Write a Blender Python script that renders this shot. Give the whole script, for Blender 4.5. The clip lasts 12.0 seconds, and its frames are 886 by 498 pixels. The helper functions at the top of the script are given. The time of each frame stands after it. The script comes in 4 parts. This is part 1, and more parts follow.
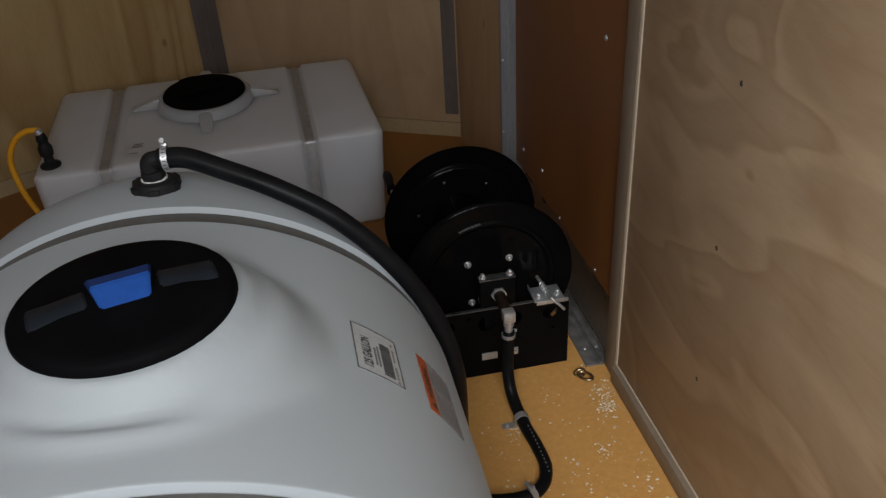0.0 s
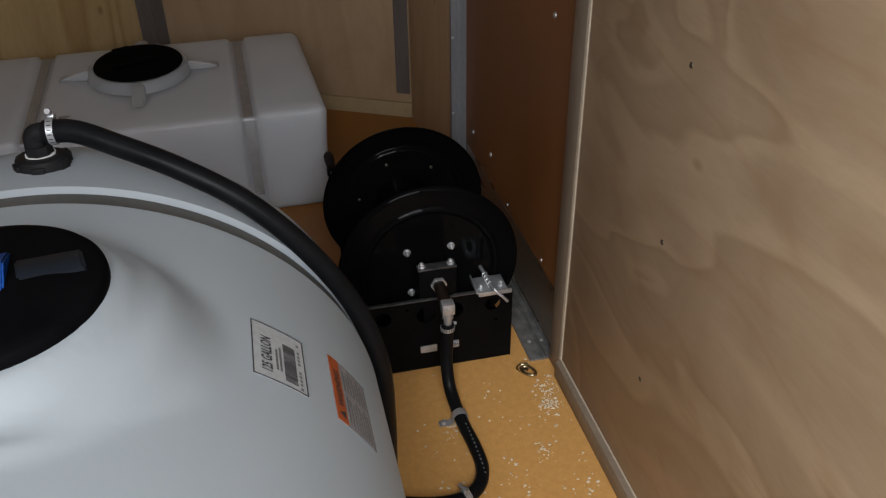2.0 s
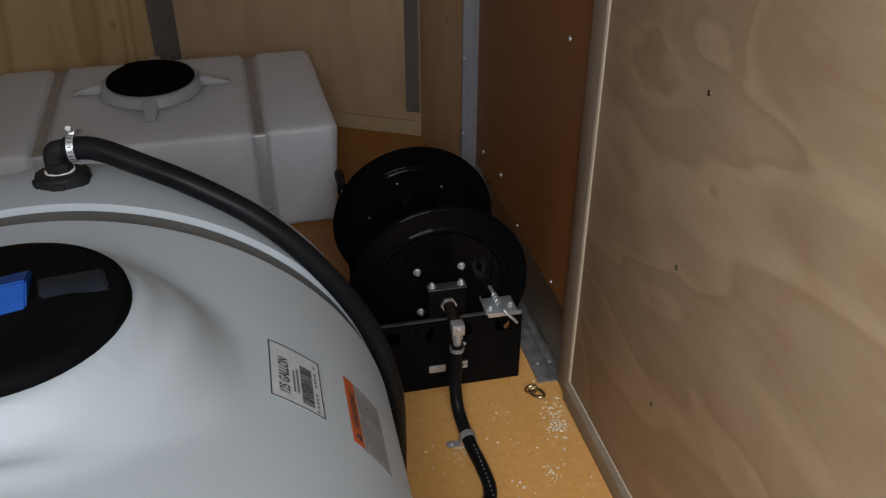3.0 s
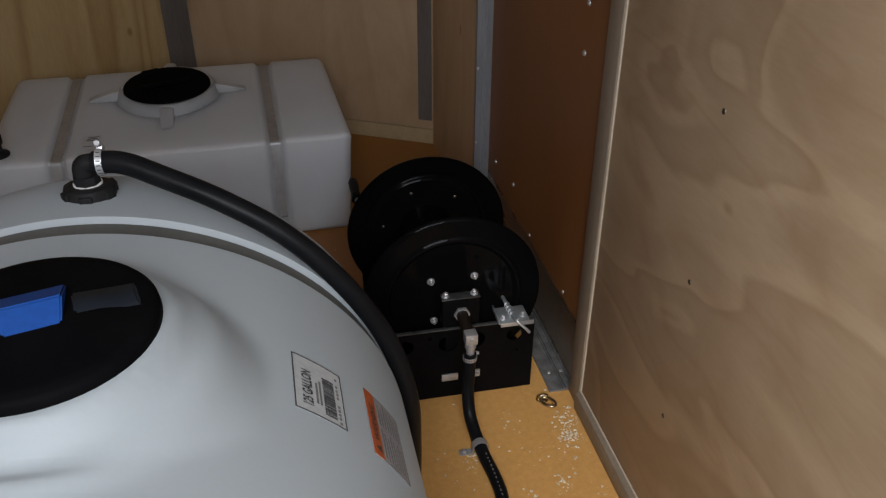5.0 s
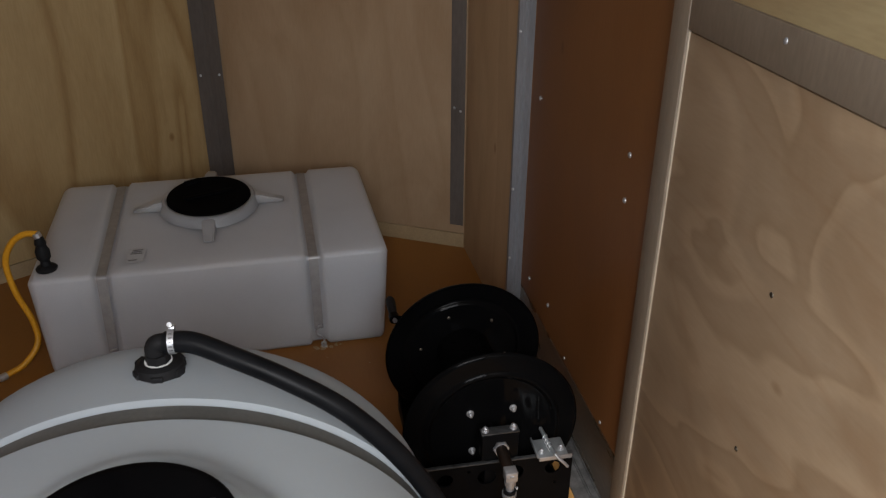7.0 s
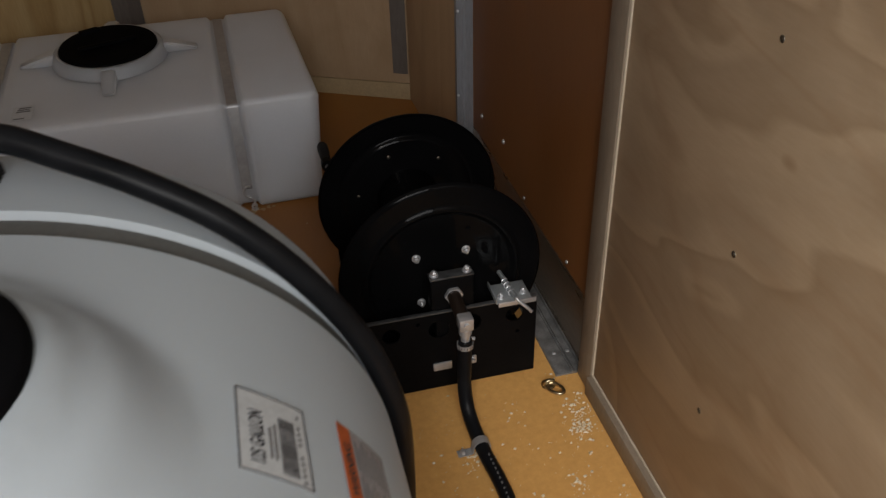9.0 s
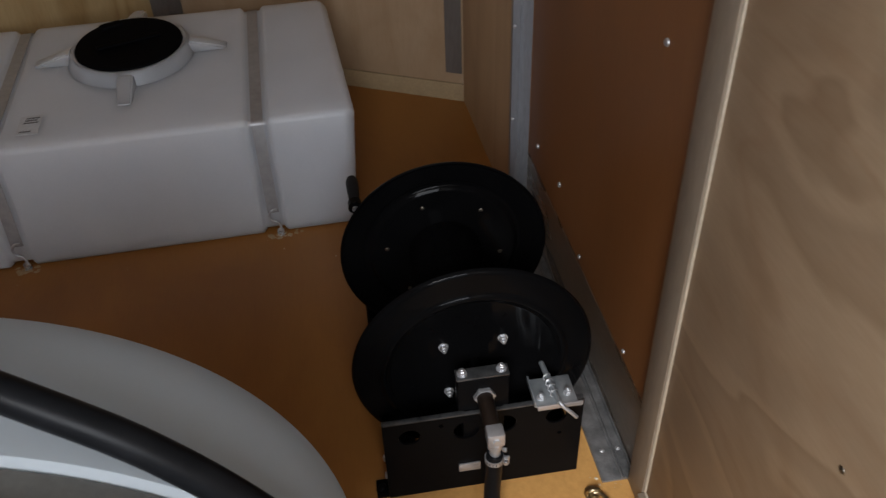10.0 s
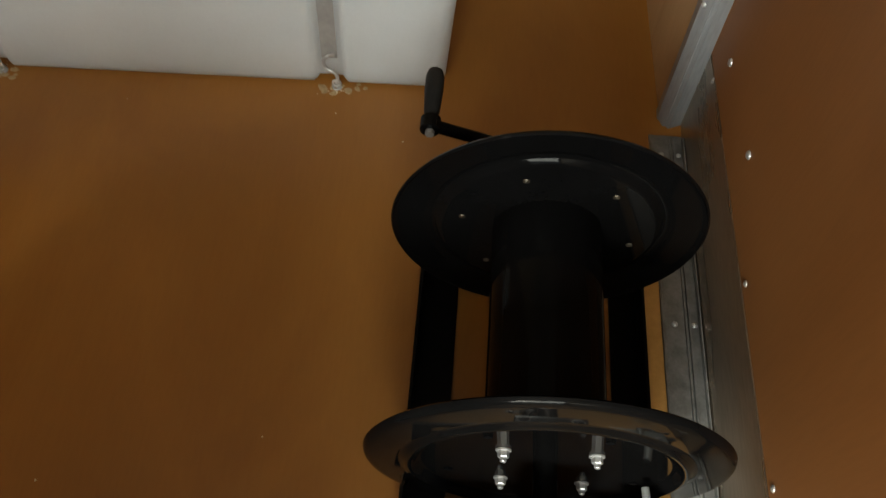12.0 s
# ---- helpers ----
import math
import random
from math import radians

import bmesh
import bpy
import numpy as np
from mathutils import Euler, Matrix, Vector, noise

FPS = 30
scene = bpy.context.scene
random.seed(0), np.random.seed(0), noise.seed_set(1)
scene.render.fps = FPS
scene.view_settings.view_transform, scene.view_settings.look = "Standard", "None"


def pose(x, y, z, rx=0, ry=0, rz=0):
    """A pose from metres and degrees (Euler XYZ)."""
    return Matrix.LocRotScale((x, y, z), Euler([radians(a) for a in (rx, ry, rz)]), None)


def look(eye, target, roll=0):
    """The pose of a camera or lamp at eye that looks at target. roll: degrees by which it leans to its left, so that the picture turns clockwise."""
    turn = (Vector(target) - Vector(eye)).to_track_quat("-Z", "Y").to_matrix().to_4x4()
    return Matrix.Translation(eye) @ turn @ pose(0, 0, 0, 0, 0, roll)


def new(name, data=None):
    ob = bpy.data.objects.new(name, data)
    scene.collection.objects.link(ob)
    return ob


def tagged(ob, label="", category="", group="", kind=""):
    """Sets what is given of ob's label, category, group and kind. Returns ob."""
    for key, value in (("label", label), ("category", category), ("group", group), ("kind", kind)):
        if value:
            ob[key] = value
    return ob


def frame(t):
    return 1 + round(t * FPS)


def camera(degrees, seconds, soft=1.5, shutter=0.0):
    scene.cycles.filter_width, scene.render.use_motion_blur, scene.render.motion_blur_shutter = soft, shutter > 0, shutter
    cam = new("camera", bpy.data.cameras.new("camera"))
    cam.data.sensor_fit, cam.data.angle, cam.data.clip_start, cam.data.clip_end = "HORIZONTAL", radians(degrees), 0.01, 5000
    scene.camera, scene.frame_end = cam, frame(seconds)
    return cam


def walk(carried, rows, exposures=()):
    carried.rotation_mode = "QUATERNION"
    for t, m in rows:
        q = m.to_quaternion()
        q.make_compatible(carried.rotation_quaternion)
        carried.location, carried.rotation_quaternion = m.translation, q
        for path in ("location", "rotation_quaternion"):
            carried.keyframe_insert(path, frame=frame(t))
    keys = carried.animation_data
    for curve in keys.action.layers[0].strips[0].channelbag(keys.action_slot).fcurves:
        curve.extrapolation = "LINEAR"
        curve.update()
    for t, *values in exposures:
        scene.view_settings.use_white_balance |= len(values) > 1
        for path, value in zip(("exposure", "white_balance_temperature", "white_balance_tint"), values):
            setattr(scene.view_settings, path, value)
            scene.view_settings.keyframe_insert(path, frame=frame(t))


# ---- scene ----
cam = camera(56.8, 12.0, soft=1.25, shutter=0.3)
PATH = [
    (0, (-0.344, -1.404, 1.229), (-0.055, 0.272, 0.177), -3.5),
    (0.5, (-0.304, -1.363, 1.207), (0.014, 0.302, 0.146), -2.9),
    (1, (-0.279, -1.343, 1.188), (0.073, 0.307, 0.113), -1.5),
    (1.5, (-0.275, -1.337, 1.182), (0.092, 0.295, 0.085), -1.1),
    (2, (-0.276, -1.329, 1.185), (0.093, 0.306, 0.093), -0.9),
    (2.5, (-0.283, -1.325, 1.19), (0.087, 0.319, 0.113), -0.6),
    (3, (-0.293, -1.321, 1.192), (0.077, 0.335, 0.134), -0.0),
    (3.5, (-0.302, -1.318, 1.196), (0.064, 0.341, 0.14), 0.0),
    (5.5, (-0.309, -1.329, 1.217), (0.04, 0.338, 0.169), 0.1),
    (6, (-0.307, -1.328, 1.228), (0.018, 0.346, 0.183), -0.4),
    (6.5, (-0.314, -1.279, 1.343), (0.006, 0.433, 0.36), 0.6),
    (6.7, (-0.329, -1.269, 1.384), (-0.007, 0.474, 0.458), 0.2),
    (8.3, (-0.415, -1.3, 1.189), (0.023, 0.376, 0.19), 1.9),
    (8.5, (-0.398, -1.281, 1.179), (0.05, 0.367, 0.138), 1.0),
    (9, (-0.27, -1.121, 1.114), (0.111, 0.478, -0.025), -1.7),
    (9.5, (-0.1565, -0.979, 1.1415), (0.186, 0.596, -0.0425), -1.95),
    (10, (-0.15, -0.815, 1.163), (0.058, 0.733, -0.086), -2.3),
    (10.5, (-0.153, -0.67, 1.158), (-0.053, 0.798, -0.197), -2.6),
    (11, (-0.128, -0.455, 1.119), (-0.138, 0.939, -0.315), -2.6),
    (11.5, (-0.11, -0.26, 1.082), (-0.17, 0.942, -0.516), 0.1),
    (12, (-0.101, -0.175, 1.064), (-0.128, 0.842, -0.658), 3.0),
]
EXPOSURE = [(0, -0.48, 6700, 11), (1, -0.27, 6500, 11), (6, -0.24, 6450, 12), (6.5, -0.07, 6600, 12.5), (6.8, -0.07, 6600, 12.5), (8.2, -0.26, 6600, 12), (8.5, -0.26, 6650, 12), (9, -0.27, 6900, 12), (10, 0.21, 6350, 12), (11, 0.45, 6600, 13), (12, 1.38, 7400, 0)]
walk(cam, [(t, look(eye, target, roll)) for t, eye, target, roll in PATH], EXPOSURE)

# ---- world and light ----
world = bpy.data.worlds.new("world")
scene.world = world
world.use_nodes = True
wn = world.node_tree.nodes
sky = wn.new("ShaderNodeTexSky")
sky.sky_type = "NISHITA"
sky.sun_disc = False
sky.sun_elevation = radians(38)
sky.sun_rotation = radians(205)
world.node_tree.links.new(sky.outputs[0], wn["Background"].inputs[0])
wn["Background"].inputs[1].default_value = 0.10

sun_data = bpy.data.lights.new("sun", "SUN")
sun_data.energy, sun_data.angle, sun_data.color = 1.0, radians(12), (1.0, 0.95, 0.88)
sun = new("sun", sun_data)
sun.matrix_world = look((-2.0, -6.0, 5.0), (0, 0, 0))

# daylight that comes in through the open rear doorway
day_data = bpy.data.lights.new("doorway_daylight", "AREA")
day_data.shape, day_data.size, day_data.size_y = "RECTANGLE", 1.0, 0.85
day_data.energy, day_data.color = 28.5, (0.93, 0.97, 1.0)
day = new("doorway_daylight", day_data)
day.matrix_world = look((-0.33, -1.92, 1.50), (-0.28, -0.10, 0.85))


# ---- materials ----
def nodes_of(name, rough, metal=0.0, spec=0.5):
    m = bpy.data.materials.new(name)
    m.use_nodes = True
    nt = m.node_tree
    b = nt.nodes["Principled BSDF"]
    b.inputs["Roughness"].default_value = rough
    b.inputs["Metallic"].default_value = metal
    b.inputs["Specular IOR Level"].default_value = spec
    return m, nt, b


def coords(nt, scale=(1, 1, 1), turn=(0, 0, 0)):
    tc = nt.nodes.new("ShaderNodeTexCoord")
    mp = nt.nodes.new("ShaderNodeMapping")
    mp.inputs["Scale"].default_value = scale
    mp.inputs["Rotation"].default_value = [radians(a) for a in turn]
    nt.links.new(tc.outputs["Object"], mp.inputs[0])
    return mp.outputs[0]


def noise_tex(nt, vec, scale, detail=4.0, rough=0.55, warp=0.0):
    n = nt.nodes.new("ShaderNodeTexNoise")
    n.inputs["Scale"].default_value = scale
    n.inputs["Detail"].default_value = detail
    n.inputs["Roughness"].default_value = rough
    n.inputs["Distortion"].default_value = warp
    nt.links.new(vec, n.inputs["Vector"])
    return n.outputs["Fac"]


def ramp(nt, fac, stops):
    r = nt.nodes.new("ShaderNodeValToRGB")
    els = r.color_ramp.elements
    while len(els) < len(stops):
        els.new(0.5)
    for e, (p, c) in zip(els, stops):
        e.position, e.color = p, (*c, 1)
    nt.links.new(fac, r.inputs[0])
    return r.outputs[0]


def mix(nt, fac, a, b, mode="MIX"):
    m = nt.nodes.new("ShaderNodeMix")
    m.data_type, m.blend_type = "RGBA", mode
    for sock, v in ((m.inputs[0], fac), (m.inputs[6], a), (m.inputs[7], b)):
        if isinstance(v, (float, int)):
            sock.default_value = v
        elif isinstance(v, tuple):
            sock.default_value = (*v, 1)
        else:
            nt.links.new(v, sock)
    return m.outputs[2]


def bump(nt, b, height, strength, distance=0.002):
    n = nt.nodes.new("ShaderNodeBump")
    n.inputs["Strength"].default_value = strength
    n.inputs["Distance"].default_value = distance
    nt.links.new(height, n.inputs["Height"])
    nt.links.new(n.outputs[0], b.inputs["Normal"])


def rough_var(nt, b, fac, lo, hi):
    r = nt.nodes.new("ShaderNodeMapRange")
    r.inputs[3].default_value, r.inputs[4].default_value = lo, hi
    nt.links.new(fac, r.inputs[0])
    nt.links.new(r.outputs[0], b.inputs["Roughness"])


def surface(name, c1, c2, rough=0.5, metal=0.0, scale=18.0, fine=160.0, bumps=0.15, stretch=(1, 1, 1), spec=0.5, speck=0.84, uneven=0.12):
    """A plain finish with cloudy wear, fine grain and uneven gloss."""
    m, nt, b = nodes_of(name, rough, metal, spec)
    v = coords(nt, stretch)
    big, small = noise_tex(nt, v, scale, 5), noise_tex(nt, v, fine, 3)
    col = ramp(nt, big, [(0.3, c1), (0.72, c2)])
    grain = ramp(nt, small, [(0.3, (speck, speck, speck)), (0.7, (1, 1, 1))])
    nt.links.new(mix(nt, 1.0, col, grain, "MULTIPLY"), b.inputs["Base Color"])
    rough_var(nt, b, big, max(rough - uneven * 0.83, 0.04), min(rough + uneven, 1))
    bump(nt, b, small, bumps, 0.001)
    return m


def plywood(name, light, mid, dark, along, rough=0.55, seed=0.0, rings=9.0, contrast=1.0, spec=0.4, long=0.28, pore=0.9, size=2.6, fine=0.0, pale=0.0, wander=0.5):
    """Rotary-cut veneer: long flame figure, pale blotches, pores and a few small knots. along: the axis of the grain, 0 x, 1 y, 2 z."""
    m, nt, b = nodes_of(name, rough, 0, spec)
    tc = nt.nodes.new("ShaderNodeTexCoord")
    mp = nt.nodes.new("ShaderNodeMapping")
    mp.inputs["Location"].default_value = (seed, seed * 0.7, seed * 1.3)
    nt.links.new(tc.outputs["Object"], mp.inputs[0])

    def stretched(k):
        s = nt.nodes.new("ShaderNodeMapping")
        sc = [1.0, 1.0, 1.0]
        sc[along] = k
        s.inputs["Scale"].default_value = sc
        nt.links.new(mp.outputs[0], s.inputs[0])
        return s.outputs[0]

    field = noise_tex(nt, stretched(long), size, 2.2, 0.42, wander)
    mul = nt.nodes.new("ShaderNodeMath")
    mul.operation = "MULTIPLY"
    mul.inputs[1].default_value = rings
    nt.links.new(field, mul.inputs[0])
    fr = nt.nodes.new("ShaderNodeMath")
    fr.operation = "FRACT"
    nt.links.new(mul.outputs[0], fr.inputs[0])
    lo = tuple(1 - contrast * (1 - k) for k in (0.74, 0.66, 0.56))
    stops = [(0.0, (1, 1, 1)), (0.35, (0.98, 0.97, 0.96)), (0.78, lo), (1.0, (1, 1, 1))]
    if pale:
        hi = (1 + pale, 1 + pale * 1.08, 1 + pale * 1.1)
        stops = [(0.0, (1, 1, 1)), (0.42, (0.98, 0.97, 0.96)), (0.60, lo), (0.68, hi), (0.80, hi), (1.0, (1, 1, 1))]
    bands = ramp(nt, fr.outputs[0], stops)
    if fine:
        vein = noise_tex(nt, stretched(long * 0.8), size * 1.5, 2.5, 0.5, 0.7)
        mv = nt.nodes.new("ShaderNodeMath")
        mv.operation = "PINGPONG"
        mv.inputs[1].default_value = 0.085
        nt.links.new(vein, mv.inputs[0])
        lines = ramp(nt, mv.outputs[0], [(0.0, tuple(1 - fine * (1 - k) for k in (0.74, 0.58, 0.46))), (0.03, (1, 1, 1))])
        bands = mix(nt, 1.0, bands, lines, "MULTIPLY")
    blotch = noise_tex(nt, stretched(long * 1.6), 4.0, 5, 0.62, 0.8)
    col = ramp(nt, blotch, [(0.28, dark), (0.5, mid), (0.74, light)])
    col = mix(nt, 1.0, col, bands, "MULTIPLY")
    pores = noise_tex(nt, stretched(0.12), 190.0, 3, 0.6)
    col = mix(nt, 1.0, col, ramp(nt, pores, [(0.3, (pore, pore * 0.99, pore * 0.97)), (0.65, (1, 1, 1))]), "MULTIPLY")
    vor = nt.nodes.new("ShaderNodeTexVoronoi")
    vor.inputs["Scale"].default_value = 3.4
    nt.links.new(stretched(0.6), vor.inputs["Vector"])
    knots = ramp(nt, vor.outputs["Distance"], [(0.0, (0.25, 0.14, 0.08)), (0.022, (0.55, 0.42, 0.3)), (0.045, (1, 1, 1))])
    col = mix(nt, 0.8, col, knots, "MULTIPLY")
    nt.links.new(col, b.inputs["Base Color"])
    rough_var(nt, b, blotch, rough - 0.08, rough + 0.1)
    bump(nt, b, pores, 0.12, 0.001)
    return m


def metal_brushed(name, c1, c2, rough, stretch):
    m, nt, b = nodes_of(name, rough, 1.0)
    v = coords(nt, stretch)
    g, big = noise_tex(nt, v, 60, 4), noise_tex(nt, coords(nt), 14, 5, 0.65, 0.6)
    col = mix(nt, 1.0, ramp(nt, big, [(0.3, c1), (0.7, c2)]), ramp(nt, g, [(0.3, (0.85, 0.85, 0.86)), (0.7, (1, 1, 1))]), "MULTIPLY")
    nt.links.new(col, b.inputs["Base Color"])
    rough_var(nt, b, big, rough - 0.12, rough + 0.15)
    bump(nt, b, g, 0.08, 0.0006)
    return m


PLY_NOSE = plywood("nose_plywood", (0.485, 0.355, 0.178), (0.41, 0.288, 0.138), (0.33, 0.21, 0.09), 2, 0.5, 2.0, 9.0, 1.0, long=0.16)
PLY_ROSE = plywood("rosy_plywood", (0.43, 0.31, 0.195), (0.385, 0.265, 0.162), (0.325, 0.215, 0.125), 2, 0.5, 4.0, 6.0, 0.35, pore=0.94)
# the rosy plywood again, painted lighter to look better lit on the return wall
PLY_ROSE_LIT = plywood("rosy_plywood_lit", (0.56, 0.405, 0.25), (0.50, 0.35, 0.21), (0.43, 0.285, 0.165), 2, 0.5, 4.0, 6.0, 0.35, pore=0.94)
PLY_SIDE = plywood("pink_plywood", (0.45, 0.335, 0.222), (0.40, 0.29, 0.186), (0.34, 0.234, 0.142), 1, 0.5, 3.1, 5.5, 0.36, long=0.42, pore=0.95, size=3.1, fine=0.22, pale=0.13, wander=1.1)
PLY_UPPER = plywood("coarse_plywood", (0.50, 0.42, 0.24), (0.42, 0.33, 0.18), (0.30, 0.2, 0.1), 1, 0.55, 3.0, 12.0, 1.1)
PLY_EDGE = surface("pale_wood_edge", (0.385, 0.278, 0.155), (0.45, 0.33, 0.185), 0.6, 0, 20, 150, 0.2)
RED_PLY = plywood("stained_plywood", (0.235, 0.098, 0.033), (0.21, 0.086, 0.028), (0.18, 0.072, 0.0235), 2, 0.42, 5.0, 5.0, 0.2, pore=0.93)
FLOOR = plywood("varnished_floor", (0.32, 0.137, 0.028), (0.285, 0.120, 0.024), (0.25, 0.101, 0.020), 1, 0.4, 9.0, 4.0, 0.18, pore=0.95)


def lit_dusty_floor(m, lit_tone):
    """Direct light painted as a paler colour on the floor in front of the reel and along the trim, with dusty specks
    and a ragged edge.
    """
    nt = m.node_tree
    b = nt.nodes["Principled BSDF"]
    base = b.inputs["Base Color"].links[0].from_socket
    v = coords(nt)
    sep = nt.nodes.new("ShaderNodeSeparateXYZ")
    nt.links.new(v, sep.inputs[0])
    ragged = noise_tex(nt, v, 9.0, 6, 0.62, 0.5)

    def edge(axis, lo, hi):
        shift = nt.nodes.new("ShaderNodeMath")
        shift.operation = "MULTIPLY_ADD"
        shift.inputs[1].default_value = 0.16
        nt.links.new(ragged, shift.inputs[0])
        nt.links.new(sep.outputs[axis], shift.inputs[2])
        r = nt.nodes.new("ShaderNodeMapRange")
        r.interpolation_type = "SMOOTHSTEP"
        r.inputs[1].default_value, r.inputs[2].default_value = lo + 0.08, hi + 0.08
        nt.links.new(shift.outputs[0], r.inputs[0])
        return r.outputs[0]

    def combine(op, p, q):
        k = nt.nodes.new("ShaderNodeMath")
        k.operation = op
        nt.links.new(p, k.inputs[0])
        nt.links.new(q, k.inputs[1])
        return k.outputs[0]

    lit_patch = combine("MULTIPLY", edge(0, -0.21, -0.11), edge(1, 0.07, -0.03))
    lit_lane = combine("MULTIPLY", edge(0, 0.12, 0.18), edge(1, 0.60, 0.30))
    mask = combine("MAXIMUM", lit_patch, lit_lane)
    specks = ramp(nt, noise_tex(nt, v, 70.0, 5, 0.7), [(0.28, (0.72, 0.72, 0.72)), (0.7, (1, 1, 1))])
    amount = mix(nt, 1.0, mask, specks, "MULTIPLY")
    nt.links.new(mix(nt, amount, base, lit_tone), b.inputs["Base Color"])


# the paler colour stands in for direct light, with some drilling dust
lit_dusty_floor(FLOOR, (0.66, 0.36, 0.115))
TRIM = surface("grey_brown_trim", (0.245, 0.195, 0.145), (0.30, 0.242, 0.182), 0.55, 0, 9, 120, 0.15, (1, 1, 0.3))
BEAD = surface("pale_bead", (0.52, 0.45, 0.34), (0.6, 0.52, 0.41), 0.5)
STRIP = surface("grey_strip", (0.105, 0.088, 0.078), (0.14, 0.118, 0.104), 0.6, 0.0, 10, 140, 0.1, (1, 1, 0.2), 0.2)
POLY = surface("white_polyethylene", (0.44, 0.492, 0.535), (0.485, 0.54, 0.582), 0.46, 0, 4, 220, 0.03, spec=0.3, speck=0.97)
POLY_FAR = surface("milky_polyethylene", (0.50, 0.525, 0.558), (0.56, 0.585, 0.62), 0.45, 0, 4, 200, 0.03, speck=0.97)
# the thin hollow shell lets daylight through
nt = POLY.node_tree
through_shell = nt.nodes.new("ShaderNodeBsdfTranslucent")
through_shell.inputs["Color"].default_value = (0.74, 0.80, 0.85, 1)
shell_mix = nt.nodes.new("ShaderNodeMixShader")
shell_mix.inputs[0].default_value = 0.38
nt.links.new(nt.nodes["Principled BSDF"].outputs[0], shell_mix.inputs[1])
nt.links.new(through_shell.outputs[0], shell_mix.inputs[2])
nt.links.new(shell_mix.outputs[0], nt.nodes["Material Output"].inputs["Surface"])
pb = POLY_FAR.node_tree.nodes["Principled BSDF"]
pb.inputs["Subsurface Weight"].default_value = 0.9
pb.inputs["Subsurface Radius"].default_value = (1.0, 0.95, 0.9)
pb.inputs["Subsurface Scale"].default_value = 0.22
HOOP = surface("grey_hoop", (0.10, 0.10, 0.095), (0.135, 0.135, 0.128), 0.5, 0.2, 12, 150, 0.1)
BLACK_PLASTIC = surface("black_plastic", (0.012, 0.012, 0.013), (0.02, 0.02, 0.021), 0.45, 0, 15, 260, 0.2, spec=0.3)
LID_BLACK = surface("lid_black", (0.0028, 0.0028, 0.0034), (0.0048, 0.0048, 0.0054), 0.5, 0, 15, 260, 0.1, (1, 1, 1), 0.14)
GRIP = surface("smoky_grip", (0.007, 0.010, 0.015), (0.011, 0.015, 0.021), 0.4, 0, 15, 260, 0.05, spec=0.25)
BLUE = surface("blue_plastic", (0.003, 0.042, 0.215), (0.0045, 0.056, 0.265), 0.4, 0, 12, 200, 0.08, spec=0.2)
RUBBER = surface("black_rubber", (0.005, 0.0055, 0.0065), (0.009, 0.0095, 0.011), 0.34, 0, 20, 300, 0.08, spec=0.3)
GLOSS_BLACK = surface("black_powder_coat", (0.003, 0.003, 0.0033), (0.0048, 0.0048, 0.0052), 0.06, 0, 10, 320, 0.005, spec=0.4, uneven=0.02)
GLOSS_BLACK.node_tree.nodes["Principled BSDF"].inputs["IOR"].default_value = 1.15
for dark, ior in ((LID_BLACK, 1.12), (RUBBER, 1.25), (BLACK_PLASTIC, 1.2)):
    dark.node_tree.nodes["Principled BSDF"].inputs["IOR"].default_value = ior
STEEL = metal_brushed("zinc_steel", (0.50, 0.51, 0.53), (0.64, 0.65, 0.67), 0.34, (1, 1, 1))
ALU_DIRTY = surface("dusty_aluminium", (0.17, 0.173, 0.176), (0.33, 0.333, 0.336), 0.5, 0.7, 40, 260, 0.25)
ALU_DULL = surface("dull_aluminium", (0.27, 0.285, 0.31), (0.36, 0.375, 0.40), 0.5, 0.35, 14, 200, 0.1, (1, 1, 0.2))
ALU = metal_brushed("aluminium", (0.40, 0.41, 0.43), (0.58, 0.59, 0.60), 0.38, (1, 0.2, 0.2))
KICK = surface("dull_kick_metal", (0.38, 0.31, 0.24), (0.48, 0.40, 0.32), 0.27, 0.9, 8, 160, 0.06, (1, 0.2, 1), 0.4)
ZINC = metal_brushed("dark_zinc", (0.30, 0.33, 0.35), (0.5, 0.54, 0.56), 0.3, (1, 1, 1))
BRONZE = surface("dark_bronze", (0.018, 0.012, 0.009), (0.034, 0.023, 0.017), 0.4, 0.5, 20, 240, 0.08)
PLATE_BLACK = surface("satin_black_steel", (0.0034, 0.0034, 0.0038), (0.0055, 0.0055, 0.006), 0.34, 0, 10, 320, 0.03, spec=0.14)
PLATE_BLACK.node_tree.nodes["Principled BSDF"].inputs["IOR"].default_value = 1.25
SEALANT = surface("dried_sealant", (0.30, 0.20, 0.10), (0.46, 0.34, 0.20), 0.35, 0, 60, 240, 0.2)
STICKER = surface("sticker_film", (0.50, 0.52, 0.545), (0.56, 0.58, 0.605), 0.4)
SLOT = surface("dark_slot", (0.03, 0.03, 0.03), (0.05, 0.05, 0.05), 0.5)
TEXT_INK = surface("small_print", (0.12, 0.12, 0.125), (0.16, 0.16, 0.165), 0.5)
# paler grey paints the highlight on the plate lips; real colour on the cap plate
LIP_BLACK = surface("lip_highlight_cap_grey", (0.05, 0.052, 0.055), (0.16, 0.165, 0.17), 0.3, 0.6, 30, 240, 0.05)
GALV = metal_brushed("galvanised_strap", (0.34, 0.34, 0.345), (0.46, 0.46, 0.465), 0.42, (1, 1, 1))
for bright, share in ((GALV, 0.5), (STEEL, 0.7), (ZINC, 0.6)):
    bright.node_tree.nodes["Principled BSDF"].inputs["Metallic"].default_value = share
YELLOW = surface("yellow_hose", (0.75, 0.33, 0.015), (0.82, 0.40, 0.025), 0.4)
